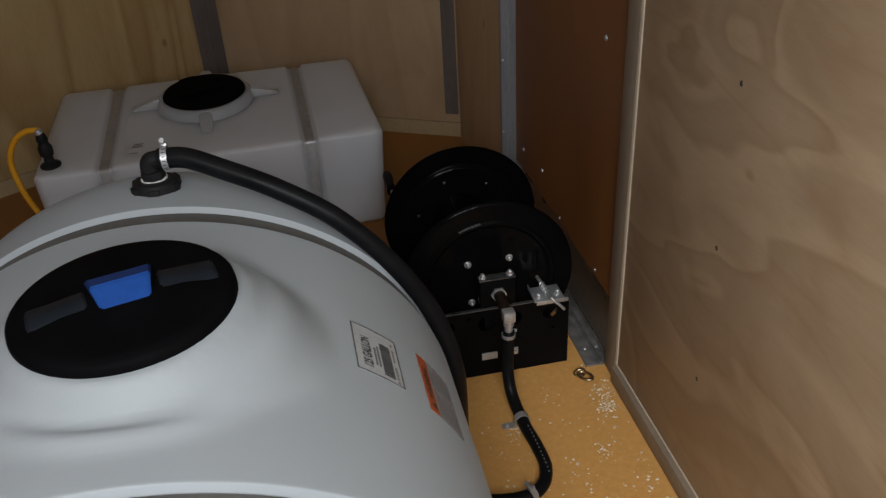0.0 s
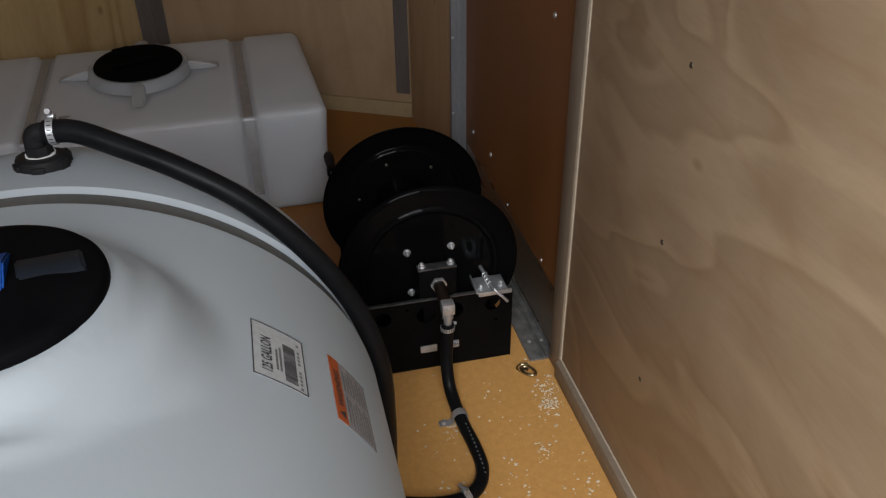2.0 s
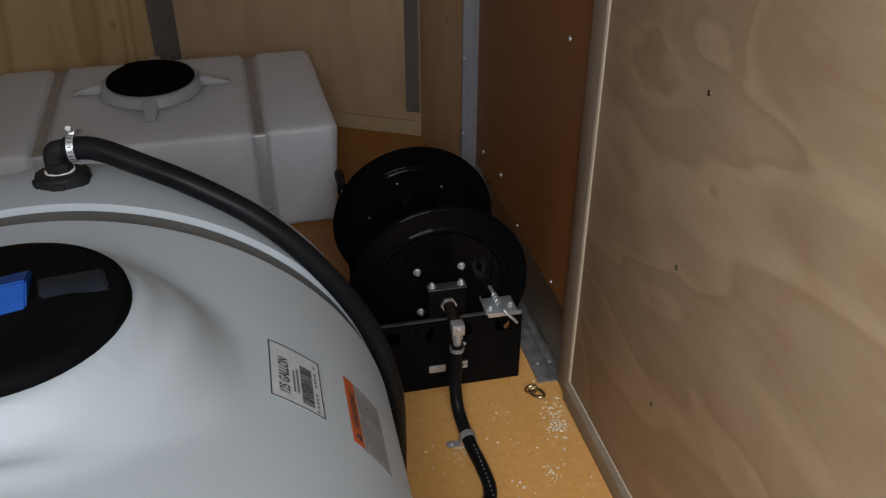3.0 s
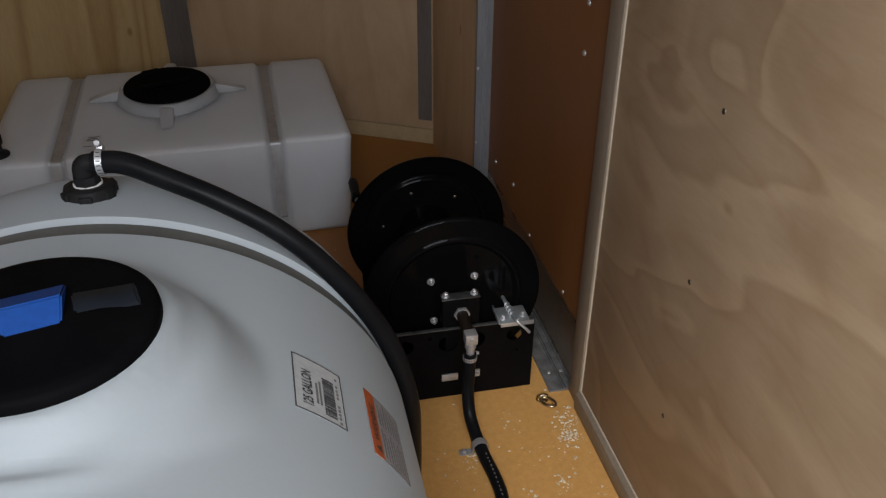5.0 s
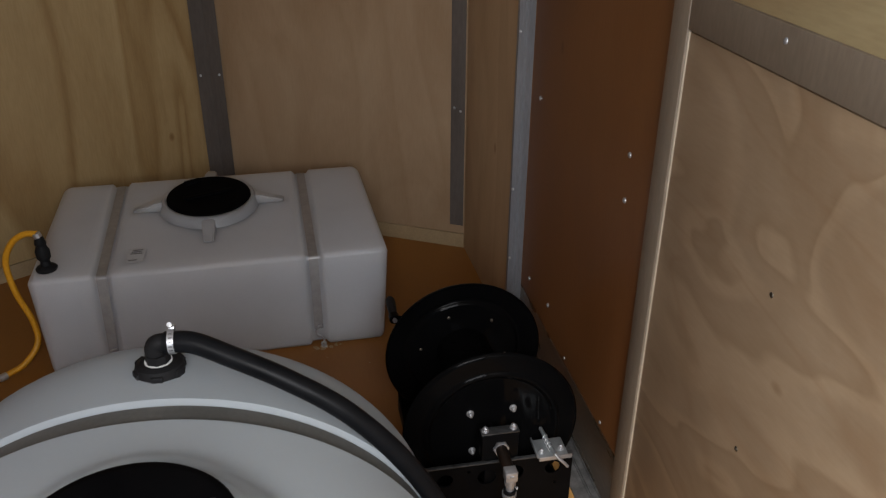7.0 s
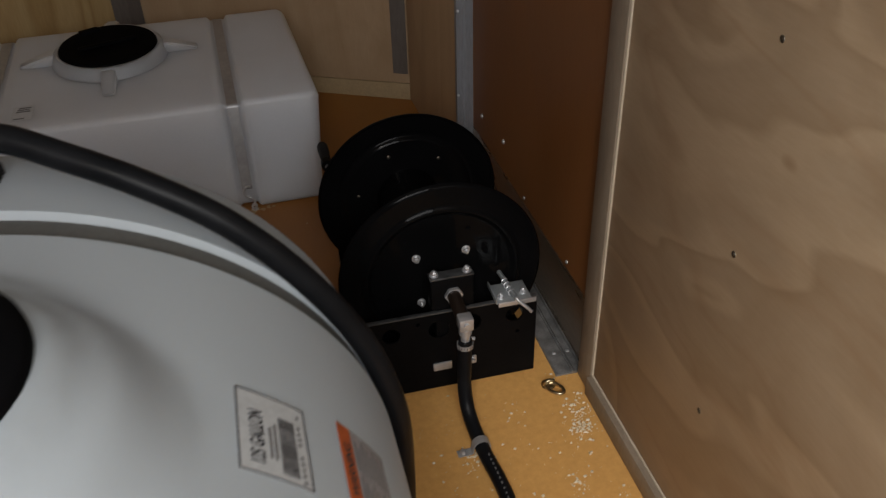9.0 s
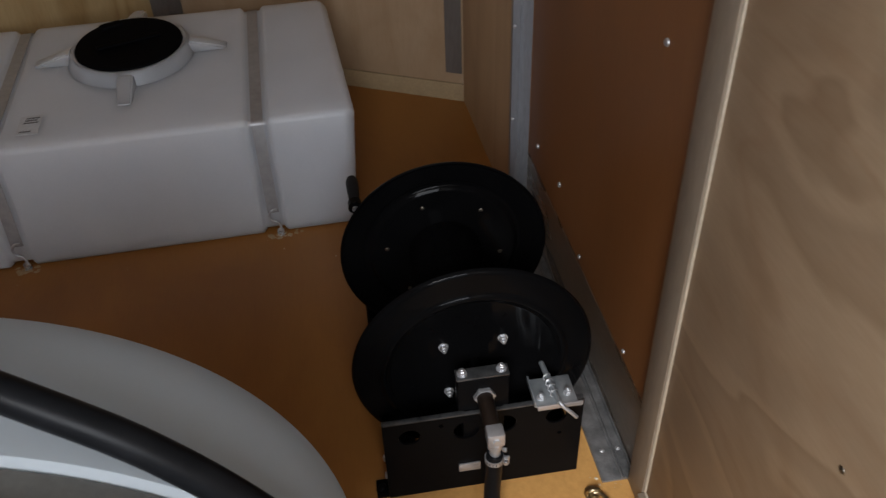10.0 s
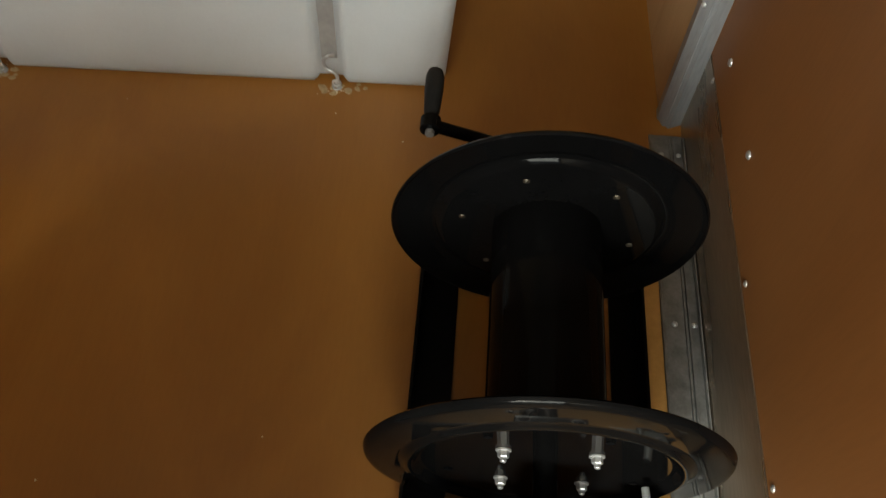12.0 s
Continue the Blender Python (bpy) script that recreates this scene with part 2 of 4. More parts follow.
PAPER = surface("label_film", (0.39, 0.412, 0.43), (0.43, 0.45, 0.466), 0.4)
FADED = surface("faded_label_film", (0.20, 0.19, 0.205), (0.31, 0.30, 0.31), 0.45, 0, 60, 260, 0.1)
INK = surface("label_ink", (0.03, 0.03, 0.035), (0.05, 0.05, 0.055), 0.5)
ORANGE = surface("orange_label", (0.36, 0.075, 0.022), (0.44, 0.10, 0.03), 0.45)
CHIPS = surface("sawdust", (0.56, 0.45, 0.30), (0.74, 0.66, 0.52), 0.8, 0, 60)
WHITE_PVC = surface("white_thread", (0.75, 0.75, 0.74), (0.82, 0.82, 0.8), 0.4)
CEIL = surface("ceiling_board", (0.72, 0.735, 0.75), (0.78, 0.79, 0.80), 0.6, 0, 3, 60)
GROUND = surface("outdoor_gravel", (0.16, 0.15, 0.14), (0.24, 0.23, 0.21), 0.9, 0, 0.8, 30, 0.5)


# ---- mesh helpers ----
def finish(ob, smooth=True, angle=38):
    me = ob.data
    if smooth:
        me.polygons.foreach_set("use_smooth", [True] * len(me.polygons))
        me.set_sharp_from_angle(angle=radians(angle))
    return ob


def part(name, bm, material, parent=None, label="", angle=38):
    me = bpy.data.meshes.new(name)
    bmesh.ops.recalc_face_normals(bm, faces=bm.faces)
    bm.to_mesh(me)
    bm.free()
    me.materials.append(material)
    ob = new(name, me)
    ob.parent = parent
    if label:
        ob["label"] = label
    return finish(ob, True, angle)


def thing(name, label, category, group="", at=(0, 0, 0)):
    ob = new(name)
    ob.empty_display_size = 0.05
    ob.location = at
    return tagged(ob, label, category, group)


def box(x0, x1, y0, y1, z0, z1, bev=0.0, bm=None, m=None):
    bm = bm or bmesh.new()
    mat = Matrix.Translation(((x0 + x1) / 2, (y0 + y1) / 2, (z0 + z1) / 2)) @ Matrix.Diagonal((x1 - x0, y1 - y0, z1 - z0, 1))
    vs = bmesh.ops.create_cube(bm, size=1.0, matrix=(m @ mat) if m else mat)["verts"]
    if bev:
        es = list({e for v in vs for e in v.link_edges})
        bmesh.ops.bevel(bm, geom=es, offset=bev, segments=2, affect="EDGES", profile=0.5)
    return bm


def rod(a, b, r0, r1=None, seg=20, bm=None, bev=0.0):
    """A cylinder or cone from a to b."""
    bm = bm or bmesh.new()
    a, b = Vector(a), Vector(b)
    r1 = r0 if r1 is None else r1
    L = (b - a).length
    prof = [(0, 0), (r0 - bev, 0), (r0, bev), (r1, L - bev), (r1 - bev, L), (0, L)] if bev else [(0, 0), (r0, 0), (r1, L), (0, L)]
    return lathe(prof, a, b - a, seg, bm)


def lathe(profile, origin, axis, seg=32, bm=None, turn=0.0):
    """Turns (radius, height) pairs about an axis."""
    bm = bm or bmesh.new()
    q = Vector(axis).to_track_quat("Z", "Y")
    o = Vector(origin)
    rings = []
    for r, hgt in profile:
        if r < 1e-6:
            rings.append([bm.verts.new(o + q @ Vector((0, 0, hgt)))])
        else:
            rings.append([bm.verts.new(o + q @ Vector((r * math.cos(k * math.tau / seg + turn), r * math.sin(k * math.tau / seg + turn), hgt))) for k in range(seg)])
    for a, b in zip(rings, rings[1:]):
        for k in range(seg):
            j = (k + 1) % seg
            if len(a) == 1 and len(b) == 1:
                continue
            if len(a) == 1:
                bm.faces.new((a[0], b[k], b[j]))
            elif len(b) == 1:
                bm.faces.new((a[k], a[j], b[0]))
            else:
                bm.faces.new((a[k], a[j], b[j], b[k]))
    return bm


def spline(points, n=12):
    """A smooth line through the points."""
    p = [Vector(q) for q in points]
    p = [p[0] * 2 - p[1]] + p + [p[-1] * 2 - p[-2]]
    out = []
    for i in range(1, len(p) - 2):
        a, b, c, d = p[i - 1 : i + 3]
        for k in range(n):
            t = k / n
            out.append(0.5 * (2 * b + (c - a) * t + (2 * a - 5 * b + 4 * c - d) * t * t + (3 * b - a - 3 * c + d) * t ** 3))
    out.append(p[-2])
    return out


def tube(points, r, seg=16, n=12, bm=None, smooth=True):
    bm = bm or bmesh.new()
    line = spline(points, n) if smooth else [Vector(q) for q in points]
    up = Vector((0.12, 0.3, 1)).normalized()
    rings, last = [], None
    for i, c in enumerate(line):
        d = (line[min(i + 1, len(line) - 1)] - line[max(i - 1, 0)]).normalized()
        u = (up if last is None else last)
        u = (u - d * u.dot(d)).normalized()
        last = u
        w = d.cross(u)
        rings.append([bm.verts.new(c + (u * math.cos(k * math.tau / seg) + w * math.sin(k * math.tau / seg)) * r) for k in range(seg)])
    for a, b in zip(rings, rings[1:]):
        for k in range(seg):
            j = (k + 1) % seg
            bm.faces.new((a[k], a[j], b[j], b[k]))
    bm.faces.new(rings[0][::-1])
    bm.faces.new(rings[-1])
    return bm


def band(points, normals, width_dir, width, thick):
    """A flat strap along points, lying off them by its thickness."""
    bm = bmesh.new()
    w = Vector(width_dir).normalized() * width / 2
    rows = []
    for p, nrm in zip(points, normals):
        p, nrm = Vector(p), Vector(nrm).normalized()
        rows.append([bm.verts.new(q) for q in (p - w, p + w, p + w + nrm * thick, p - w + nrm * thick)])
    for a, b in zip(rows, rows[1:]):
        for k in range(4):
            j = (k + 1) % 4
            bm.faces.new((a[k], a[j], b[j], b[k]))
    bm.faces.new(rows[0][::-1])
    bm.faces.new(rows[-1])
    return bm


def slab(outline, z0, z1, bm=None):
    """An upright prism over a plan outline."""
    bm = bm or bmesh.new()
    lo = [bm.verts.new((x, y, z0)) for x, y in outline]
    hi = [bm.verts.new((x, y, z1)) for x, y in outline]
    n = len(outline)
    for k in range(n):
        j = (k + 1) % n
        bm.faces.new((lo[k], lo[j], hi[j], hi[k]))
    bm.faces.new(lo[::-1])
    bm.faces.new(hi)
    return bm


def wall_run(a, b, z0, z1, thick, lift=0.0, bm=None):
    """A panel along the plan line a to b, its face on the line (moved lift into the room, which lies to the left), its body to the right."""
    a, b = Vector(a), Vector(b)
    d = (b - a).normalized()
    nrm = Vector((-d.y, d.x))
    p = [a + nrm * lift, b + nrm * lift, b - nrm * thick, a - nrm * thick]
    return slab([tuple(q) for q in p], z0, z1, bm)


def ring_of(outline, holes, seg=18):
    """A flat face with round holes, in x and z."""
    bm = bmesh.new()
    es = []
    for loop in [outline] + [[(cx + r * math.cos(-k * math.tau / seg), cz + r * math.sin(-k * math.tau / seg)) for k in range(seg)] for cx, cz, r in holes]:
        vs = [bm.verts.new((x, 0, z)) for x, z in loop]
        es += [bm.edges.new((vs[k], vs[(k + 1) % len(vs)])) for k in range(len(vs))]
    bmesh.ops.triangle_fill(bm, edges=es, use_beauty=True)
    return bm


def thicken(bm, vec):
    got = bmesh.ops.extrude_face_region(bm, geom=list(bm.faces))
    bmesh.ops.translate(bm, verts=[g for g in got["geom"] if isinstance(g, bmesh.types.BMVert)], vec=vec)
    return bm


def screw_mesh(r=0.0045, h=0.0025):
    me = bpy.data.meshes.new("screw")
    bm = lathe([(0, h), (r * 0.35, h), (r * 0.4, h * 0.6), (r * 0.7, h * 0.85), (r, h * 0.2), (r, -0.001)], (0, 0, 0), (0, 0, 1), 12)
    bmesh.ops.recalc_face_normals(bm, faces=bm.faces)
    bm.to_mesh(me)
    bm.free()
    me.materials.append(STEEL)
    me.polygons.foreach_set("use_smooth", [True] * len(me.polygons))
    return me


SCREW = screw_mesh()
SCREW_BIG = screw_mesh(0.006, 0.0035)
SCREW_DULL = screw_mesh(0.0042, 0.0012)
SCREW_DULL.materials[0] = metal_brushed("dull_screw", (0.16, 0.14, 0.11), (0.3, 0.27, 0.22), 0.45, (1, 1, 1))


def screw(parent, place, facing, big=False, dull=False):
    ob = new("screw", SCREW_DULL if dull else SCREW_BIG if big else SCREW)
    ob.matrix_world = Matrix.Translation(place) @ Vector(facing).to_track_quat("Z", "Y").to_matrix().to_4x4()
    ob.parent = parent
    return ob


def structure(name, bm, material, label, category):
    return tagged(part(name, bm, material), label, category, kind="structure")


# ---- structure ----
XR, XL, REAR, TOP = 0.262, -1.56, -1.95, 2.08
CORNER, APEX, CORNER_L = (0.214, 1.30), (-0.635, 1.757), (-1.52, 1.21)
POST = (0.252, 0.715)

floor = structure("floor", slab([(0.32, REAR), (0.32, 0.72), (0.27, 1.33), (-0.635, 1.83), (-1.6, 1.25), (-1.62, REAR)], -0.03, 0.0), FLOOR,
                  "orange-brown varnished plywood floor with scattered sawdust", "floor")
ground = structure("ground", slab([(-400, -400), (400, -400), (400, 400), (-400, 400)], -0.75, -0.55), GROUND, "grey gravel yard outside the open trailer", "ground")
ceiling = structure("ceiling", slab([(0.34, REAR), (0.34, 0.72), (0.29, 1.36), (-0.635, 1.86), (-1.62, 1.27), (-1.64, REAR)], TOP, TOP + 0.04), CEIL,
                    "plain white-coated trailer ceiling", "ceiling")

# stained side wall above the kick plate, up to the plywood panels
wall_bm = box(XR, XR + 0.05, -0.041, 0.7285, 0.166, TOP)
box(0.2590, XR + 0.05, 0.729, 0.76, 0.166, TOP, 0, wall_bm)
wall_right = structure("wall_right", wall_bm, RED_PLY, "red-brown stained plywood side wall panel with screws", "wall")
for y, z in ((0.084, 0.813), (0.084, 0.72), (0.652, 0.229), (0.481, 0.243), (0.33, 0.18), (0.078, 0.181), (0.682, 0.160), (0.084, 1.25), (0.652, 0.75), (0.60, 1.2)):
    screw(wall_right, (XR - 0.0005, y, z), (-1, 0, 0), z > 0.2)
kick_bm = box(XR - 0.001, XR + 0.05, -0.041, 0.7285, 0.0, 0.164)
box(0.2590, XR + 0.05, 0.729, 0.76, 0.0, 0.164, 0, kick_bm)
kick = structure("kick_plate", kick_bm, KICK, "dull grey metal kick plate along the wall foot", "kick plate")
angle_bm = box(0.205, XR - 0.002, -0.041, 0.70, 0.0, 0.004, 0.001)
for x0, x1, z1 in ((0.205, 0.209, 0.006), (0.2375, 0.2405, 0.009), (0.2425, 0.2455, 0.009), (0.2575, XR - 0.002, 0.014)):
    box(x0, x1, -0.041, 0.69, 0.0035, z1, 0.0008, angle_bm)
base_trim = structure("base_trim", angle_bm, ALU_DIRTY, "scuffed ribbed aluminium strip along the floor edge", "trim")
for y in (0.02, 0.355, 0.66):
    for x in (0.2235, 0.2515):
        screw(base_trim, (x, y, 0.0042), (0, 0, 1))

# aluminium post where the side wall turns, with a raised rib
post_bm = slab([(0.2215, 0.738), (0.2395, 0.718), (0.2607, 0.7275), (0.2607, 0.7288), (0.2585, 0.76), (0.2225, 0.758)], 0.0, TOP)
slab([(0.2265, 0.7285), (0.2325, 0.7215), (0.237, 0.729), (0.230, 0.738)], 0.0, TOP, post_bm)
corner_post = structure("corner_post", post_bm, ALU_DULL, "bare aluminium vertical corner trim", "trim")
for z in (0.469, 0.254, 0.9, 1.4):
    screw(corner_post, (0.2245, 0.7342, z), (-0.6, -0.8, 0))

wall_return = structure("wall_return", wall_run((0.226, 0.757), CORNER, 0.0, TOP, 0.05), PLY_ROSE_LIT, "narrow tan plywood return wall", "wall")
wall_nose_right = structure("wall_nose_right", wall_run(CORNER, APEX, 0.055, TOP, 0.05), PLY_ROSE, "rosy tan plywood nose wall with small knots", "wall")
wall_nose_left = structure("wall_nose_left", wall_run(APEX, CORNER_L, 0.055, TOP, 0.05), PLY_NOSE, "tan plywood nose wall with flame grain", "wall")
base_nose = wall_run(CORNER, APEX, 0.0, 0.053, 0.05, 0.003)
wall_run(APEX, CORNER_L, 0.0, 0.053, 0.05, 0.003, base_nose)
structure("baseboard_nose", base_nose, PLY_EDGE, "pale bare plywood strip at the wall foot", "baseboard")
wall_left = structure("wall_left", wall_run(CORNER_L, (XL, REAR), 0.0, TOP, 0.05), RED_PLY, "red-brown stained plywood side wall", "wall")


def cover_strip(name, mid, direction, width, z0, z1, screws):
    d = Vector(direction).normalized()
    nrm = Vector((-d.y, d.x))
    c = Vector(mid) + nrm * 0.0022
    p = [c - d * width / 2, c + d * width / 2, c + d * width / 2 + nrm * 0.003, c - d * width / 2 + nrm * 0.003]
    ob = structure(name, slab([tuple(q) for q in p], z0, z1), STRIP, "flat grey metal strip over a plywood joint", "trim")
    for s, z in screws:
        q = c + d * width * s + nrm * 0.003
        screw(ob, (q.x, q.y, z), (nrm.x, nrm.y, 0))
    return ob


nose_dir = Vector(APEX) - Vector(CORNER)
strip_at = Vector(CORNER) + nose_dir.normalized() * 0.028
cover_strip("corner_strip", strip_at, nose_dir, 0.048, 0.088, TOP, [(-0.2, 0.51), (0.25, 0.52), (-0.2, 1.1), (0.25, 1.12)])
apex_bm = slab([(-0.68, 1.726), (-0.635, 1.748), (-0.590, 1.726), (-0.590, 1.722), (-0.635, 1.744), (-0.68, 1.722)], 0.05, TOP)
apex_strip = structure("apex_strip", apex_bm, STRIP, "folded grey metal strip in the nose corner", "trim")
for z in (0.555, 1.1, 1.5):
    screw(apex_strip, (-0.668, 1.727, z), (0.2, -1, 0))
    screw(apex_strip, (-0.603, 1.727, z), (-0.2, -1, 0))

# plywood side door with its frame
DY0, DY1, DZ0, DZ1 = -1.15, -0.100, 0.046, 1.084
wall_rear_right = structure("wall_rear_right", box(0.275, 0.33, REAR, -0.041, -0.0, TOP), PLY_UPPER, "coarse-grained plywood side wall", "wall")
upper = structure("upper_panel", box(0.2545, 0.275, REAR, -0.0985, 1.1505, TOP), PLY_UPPER, "yellowish coarse-grained plywood panel above the door", "wall")
structure("rear_panel", box(0.2545, 0.275, REAR, DY0 - 0.062, 0.0, 1.1495), PLY_SIDE, "plain plywood wall panel", "wall")
door = tagged(part("door_1", box(0.2535, 0.2745, DY0, DY1, DZ0, DZ1, 0.001), PLY_SIDE), "pinkish plywood side door panel with small screws", "door", kind="structure")
for y, z in ((-0.429, 0.809), (-0.426, 0.541), (-0.424, 0.275), (-0.95, 0.809), (-0.95, 0.541), (-0.95, 0.275)):
    screw(door, (0.2533, y, z), (-1, 0, 0), dull=True)
part("frame_post", box(0.2485, 0.2752, DY1 + 0.003, -0.0415, 0.0, TOP, 0.0015), TRIM, door, "grey-brown door frame post")
part("frame_sill", box(0.2405, 0.2752, DY0 - 0.06, DY1 + 0.0025, 0.0, DZ0 - 0.003, 0.0015), TRIM, door, "grey-brown sill board")
part("frame_head", box(0.2495, 0.2752, DY0 - 0.06, DY1 + 0.0025, DZ1 + 0.003, 1.15, 0.0015), TRIM, door, "grey-brown head board")
part("frame_jamb", box(0.2490, 0.2752, DY0 - 0.06, DY0 - 0.003, DZ0 - 0.0025, DZ1 + 0.0025, 0.0015), TRIM, door, "grey-brown door frame post")
part("bead", box(0.2512, 0.2545, DY1 + 0.0002, DY1 + 0.0026, DZ0, DZ1), BEAD, door, "thin pale edge bead")
part("sill_bead", box(0.2512, 0.2545, DY0, DY1, DZ0 - 0.0028, DZ0 - 0.0002), BEAD, door, "thin pale edge bead")
screw(door, (0.2493, -0.355, 1.13), (-1, 0, 0))

# rear frame round the open doorway
rear = box(-1.64, -1.50, REAR - 0.06, REAR, -0.03, TOP + 0.04)
box(0.19, 0.34, REAR - 0.06, REAR, -0.03, TOP + 0.04, 0, rear)
box(-1.50, 0.19, REAR - 0.06, REAR, 2.02, TOP + 0.04, 0, rear)
structure("rear_door_frame", rear, ALU, "aluminium frame round the open rear doorway", "frame")

# ---- large leg tank ----
TX, TA, TZ, TB, TY, TL, TP = -0.57, 0.394, 0.355, 0.381, -0.687, 0.48, 8.2
LID_C = Vector((-0.5435, -0.6845))
GROOVES = (-0.433, -0.918)


def squeeze(y):
    return max(1 - abs((y - TY) / TL) ** TP, 0.0) ** (1 / TP)


def on_tank(theta, y, off=0.0, bare=False):
    """A point of the tank's skin at an angle from +x and a place along it; off: metres outward."""
    s = squeeze(y)
    for g in GROOVES:
        k = abs(y - g)
        if not bare and k < 0.0205:
            s -= 0.028 * min(1.0, max(0.0, (0.0205 - k) / 0.0055))
    nrm = Vector((math.cos(theta) / TA, 0, math.sin(theta) / TB)).normalized()
    p = Vector((TX + TA * s * math.cos(theta), y, TZ + TB * s * math.sin(theta))) + nrm * off
    if math.sin(theta) > 0.3 and not bare:
        r = (Vector((p.x, p.y)) - LID_C).length
        top = TZ + TB + 0.032
        outer = 0.148 + min(0.052, 0.9 * max(0.0, TZ + TB - p.z))
        k = min(1.0, max(0.0, (outer - r) / (outer - 0.118)))
        k = 0.7 * k * k * (3 - 2 * k) + 0.3 * k ** 1.7
        p.z += (top - p.z) * k
        p.z += 0.0075 * math.exp(-((r - 0.156) / 0.013) ** 2) - 0.0065 * math.exp(-((r - 0.132) / 0.010) ** 2)
    p.z = max(p.z, 0.0)
    return p


def tank_body():
    bm = bmesh.new()
    ys = []
    n = 170
    for k in range(n + 1):
        u = -1 + 2 * k / n
        ys.append(TY + TL * math.copysign(1 - (1 - abs(u)) ** 2.1, u) if abs(u) > 0.0 else TY)
    ys += [TY - 0.36 + 0.0045 * k for k in range(161)]
    ys += [g + d for g in GROOVES for d in (-0.0212, -0.0203, -0.0178, -0.0155, -0.0145, 0.0145, 0.0155, 0.0178, 0.0203, 0.0212)]
    ys = sorted(set(round(y, 5) for y in ys))
    m = 220
    rows = []
    for y in ys[1:-1]:
        rows.append([bm.verts.new(on_tank(k * math.tau / m, y)) for k in range(m)])
    for a, b in zip(rows, rows[1:]):
        for k in range(m):
            j = (k + 1) % m
            bm.faces.new((a[k], a[j], b[j], b[k]))
    bm.faces.new(rows[0][::-1])
    bm.faces.new(rows[-1])
    return bm


tank = thing("water_tank", "large white polyethylene leg tank with black lid, strapped on the floor", "water tank", at=(TX, TY, 0))
tank_inv = Matrix.Translation((-TX, -TY, 0))


def under(ob, parent):
    """Keeps a part where it was built in the room when its thing stands elsewhere."""
    ob.matrix_parent_inverse = Matrix.Translation(parent.location).inverted()
    return ob


under(part("body", tank_body(), POLY, tank, "smooth white tank shell", 50), tank)
for g in GROOVES:
    th = [radians(-20 + 220 * k / 90) for k in range(91)]
    pts = [on_tank(a, g, 0.001) for a in th]
    nr = [Vector((math.cos(a) / TA, 0, math.sin(a) / TB)) for a in th]
    under(part("hoop_strap", band(pts, nr, (0, 1, 0), 0.0285, 0.003), HOOP, tank, "flat dark grey hoop strap"), tank)

LZ = TZ + TB + 0.034
lid = part("lid", lathe([(0, 0.014), (0.06, 0.0145), (0.096, 0.012), (0.106, 0.010), (0.1095, 0.006), (0.1105, 0.0), (0.1105, -0.012), (0, -0.012)], (LID_C.x, LID_C.y, LZ), (0, 0, 1), 72), LID_BLACK, tank, "round black screw lid")
under(lid, tank)
BAR = Matrix.Translation((LID_C.x, LID_C.y + 0.005, LZ + 0.012)) @ Matrix.Rotation(radians(15), 4, "Z")


def grip_wedge(x0, x1, y0, y1, h0, h1, m, drop=0.0):
    """A raised grip: low at its outer end and bevelled all round."""
    bm = bmesh.new()
    lo = [bm.verts.new(m @ Vector(p)) for p in ((x0, y0, 0), (x1, y0 - drop, 0), (x1, y1 - drop, 0), (x0, y1, 0))]
    hi = [bm.verts.new(m @ Vector(p)) for p in ((x0, y0 * 0.55, h0), (x1 * 0.97, y0 * 0.6 - drop, h1), (x1 * 0.97, y1 * 0.6 - drop, h1), (x0, y1 * 0.55, h0))]
    for k in range(4):
        j = (k + 1) % 4
        bm.faces.new((lo[k], lo[j], hi[j], hi[k]))
    bm.faces.new(hi)
    bm.faces.new(lo[::-1])
    bmesh.ops.bevel(bm, geom=list(bm.edges), offset=0.002, segments=2, affect="EDGES")
    return bm


def lid_part(name, bm, mat, label):
    ob = part(name, bm, mat, lid, label)
    ob.matrix_parent_inverse = Matrix.Identity(4)
    return ob


lid_part("grip", grip_wedge(0.035, 0.092, -0.021, 0.021, 0.0055, 0.0035, BAR, 0.008), GRIP, "smoky dark grip")
lid_part("grip", grip_wedge(-0.035, -0.092, 0.021, -0.021, 0.0055, 0.0035, BAR, 0.008), GRIP, "smoky dark grip")
blue_bm = bmesh.new()
lo = [blue_bm.verts.new(BAR @ Vector(p)) for p in ((-0.023, -0.029, 0.0), (0.023, -0.029, 0.0), (0.034, 0.034, 0.0), (-0.034, 0.034, 0.0))]
hi = [blue_bm.verts.new(BAR @ Vector(p)) for p in ((-0.029, -0.006, 0.018), (0.029, -0.006, 0.018), (0.033, 0.032, 0.005), (-0.033, 0.032, 0.005))]
for k in range(4):
    blue_bm.faces.new((lo[k], lo[(k + 1) % 4], hi[(k + 1) % 4], hi[k]))
blue_bm.faces.new(hi)
blue_bm.faces.new(lo[::-1])
bmesh.ops.bevel(blue_bm, geom=list(blue_bm.edges), offset=0.0018, segments=2, affect="EDGES")
lid_part("blue_latch", blue_bm, BLUE, "bright blue trapezoid latch")

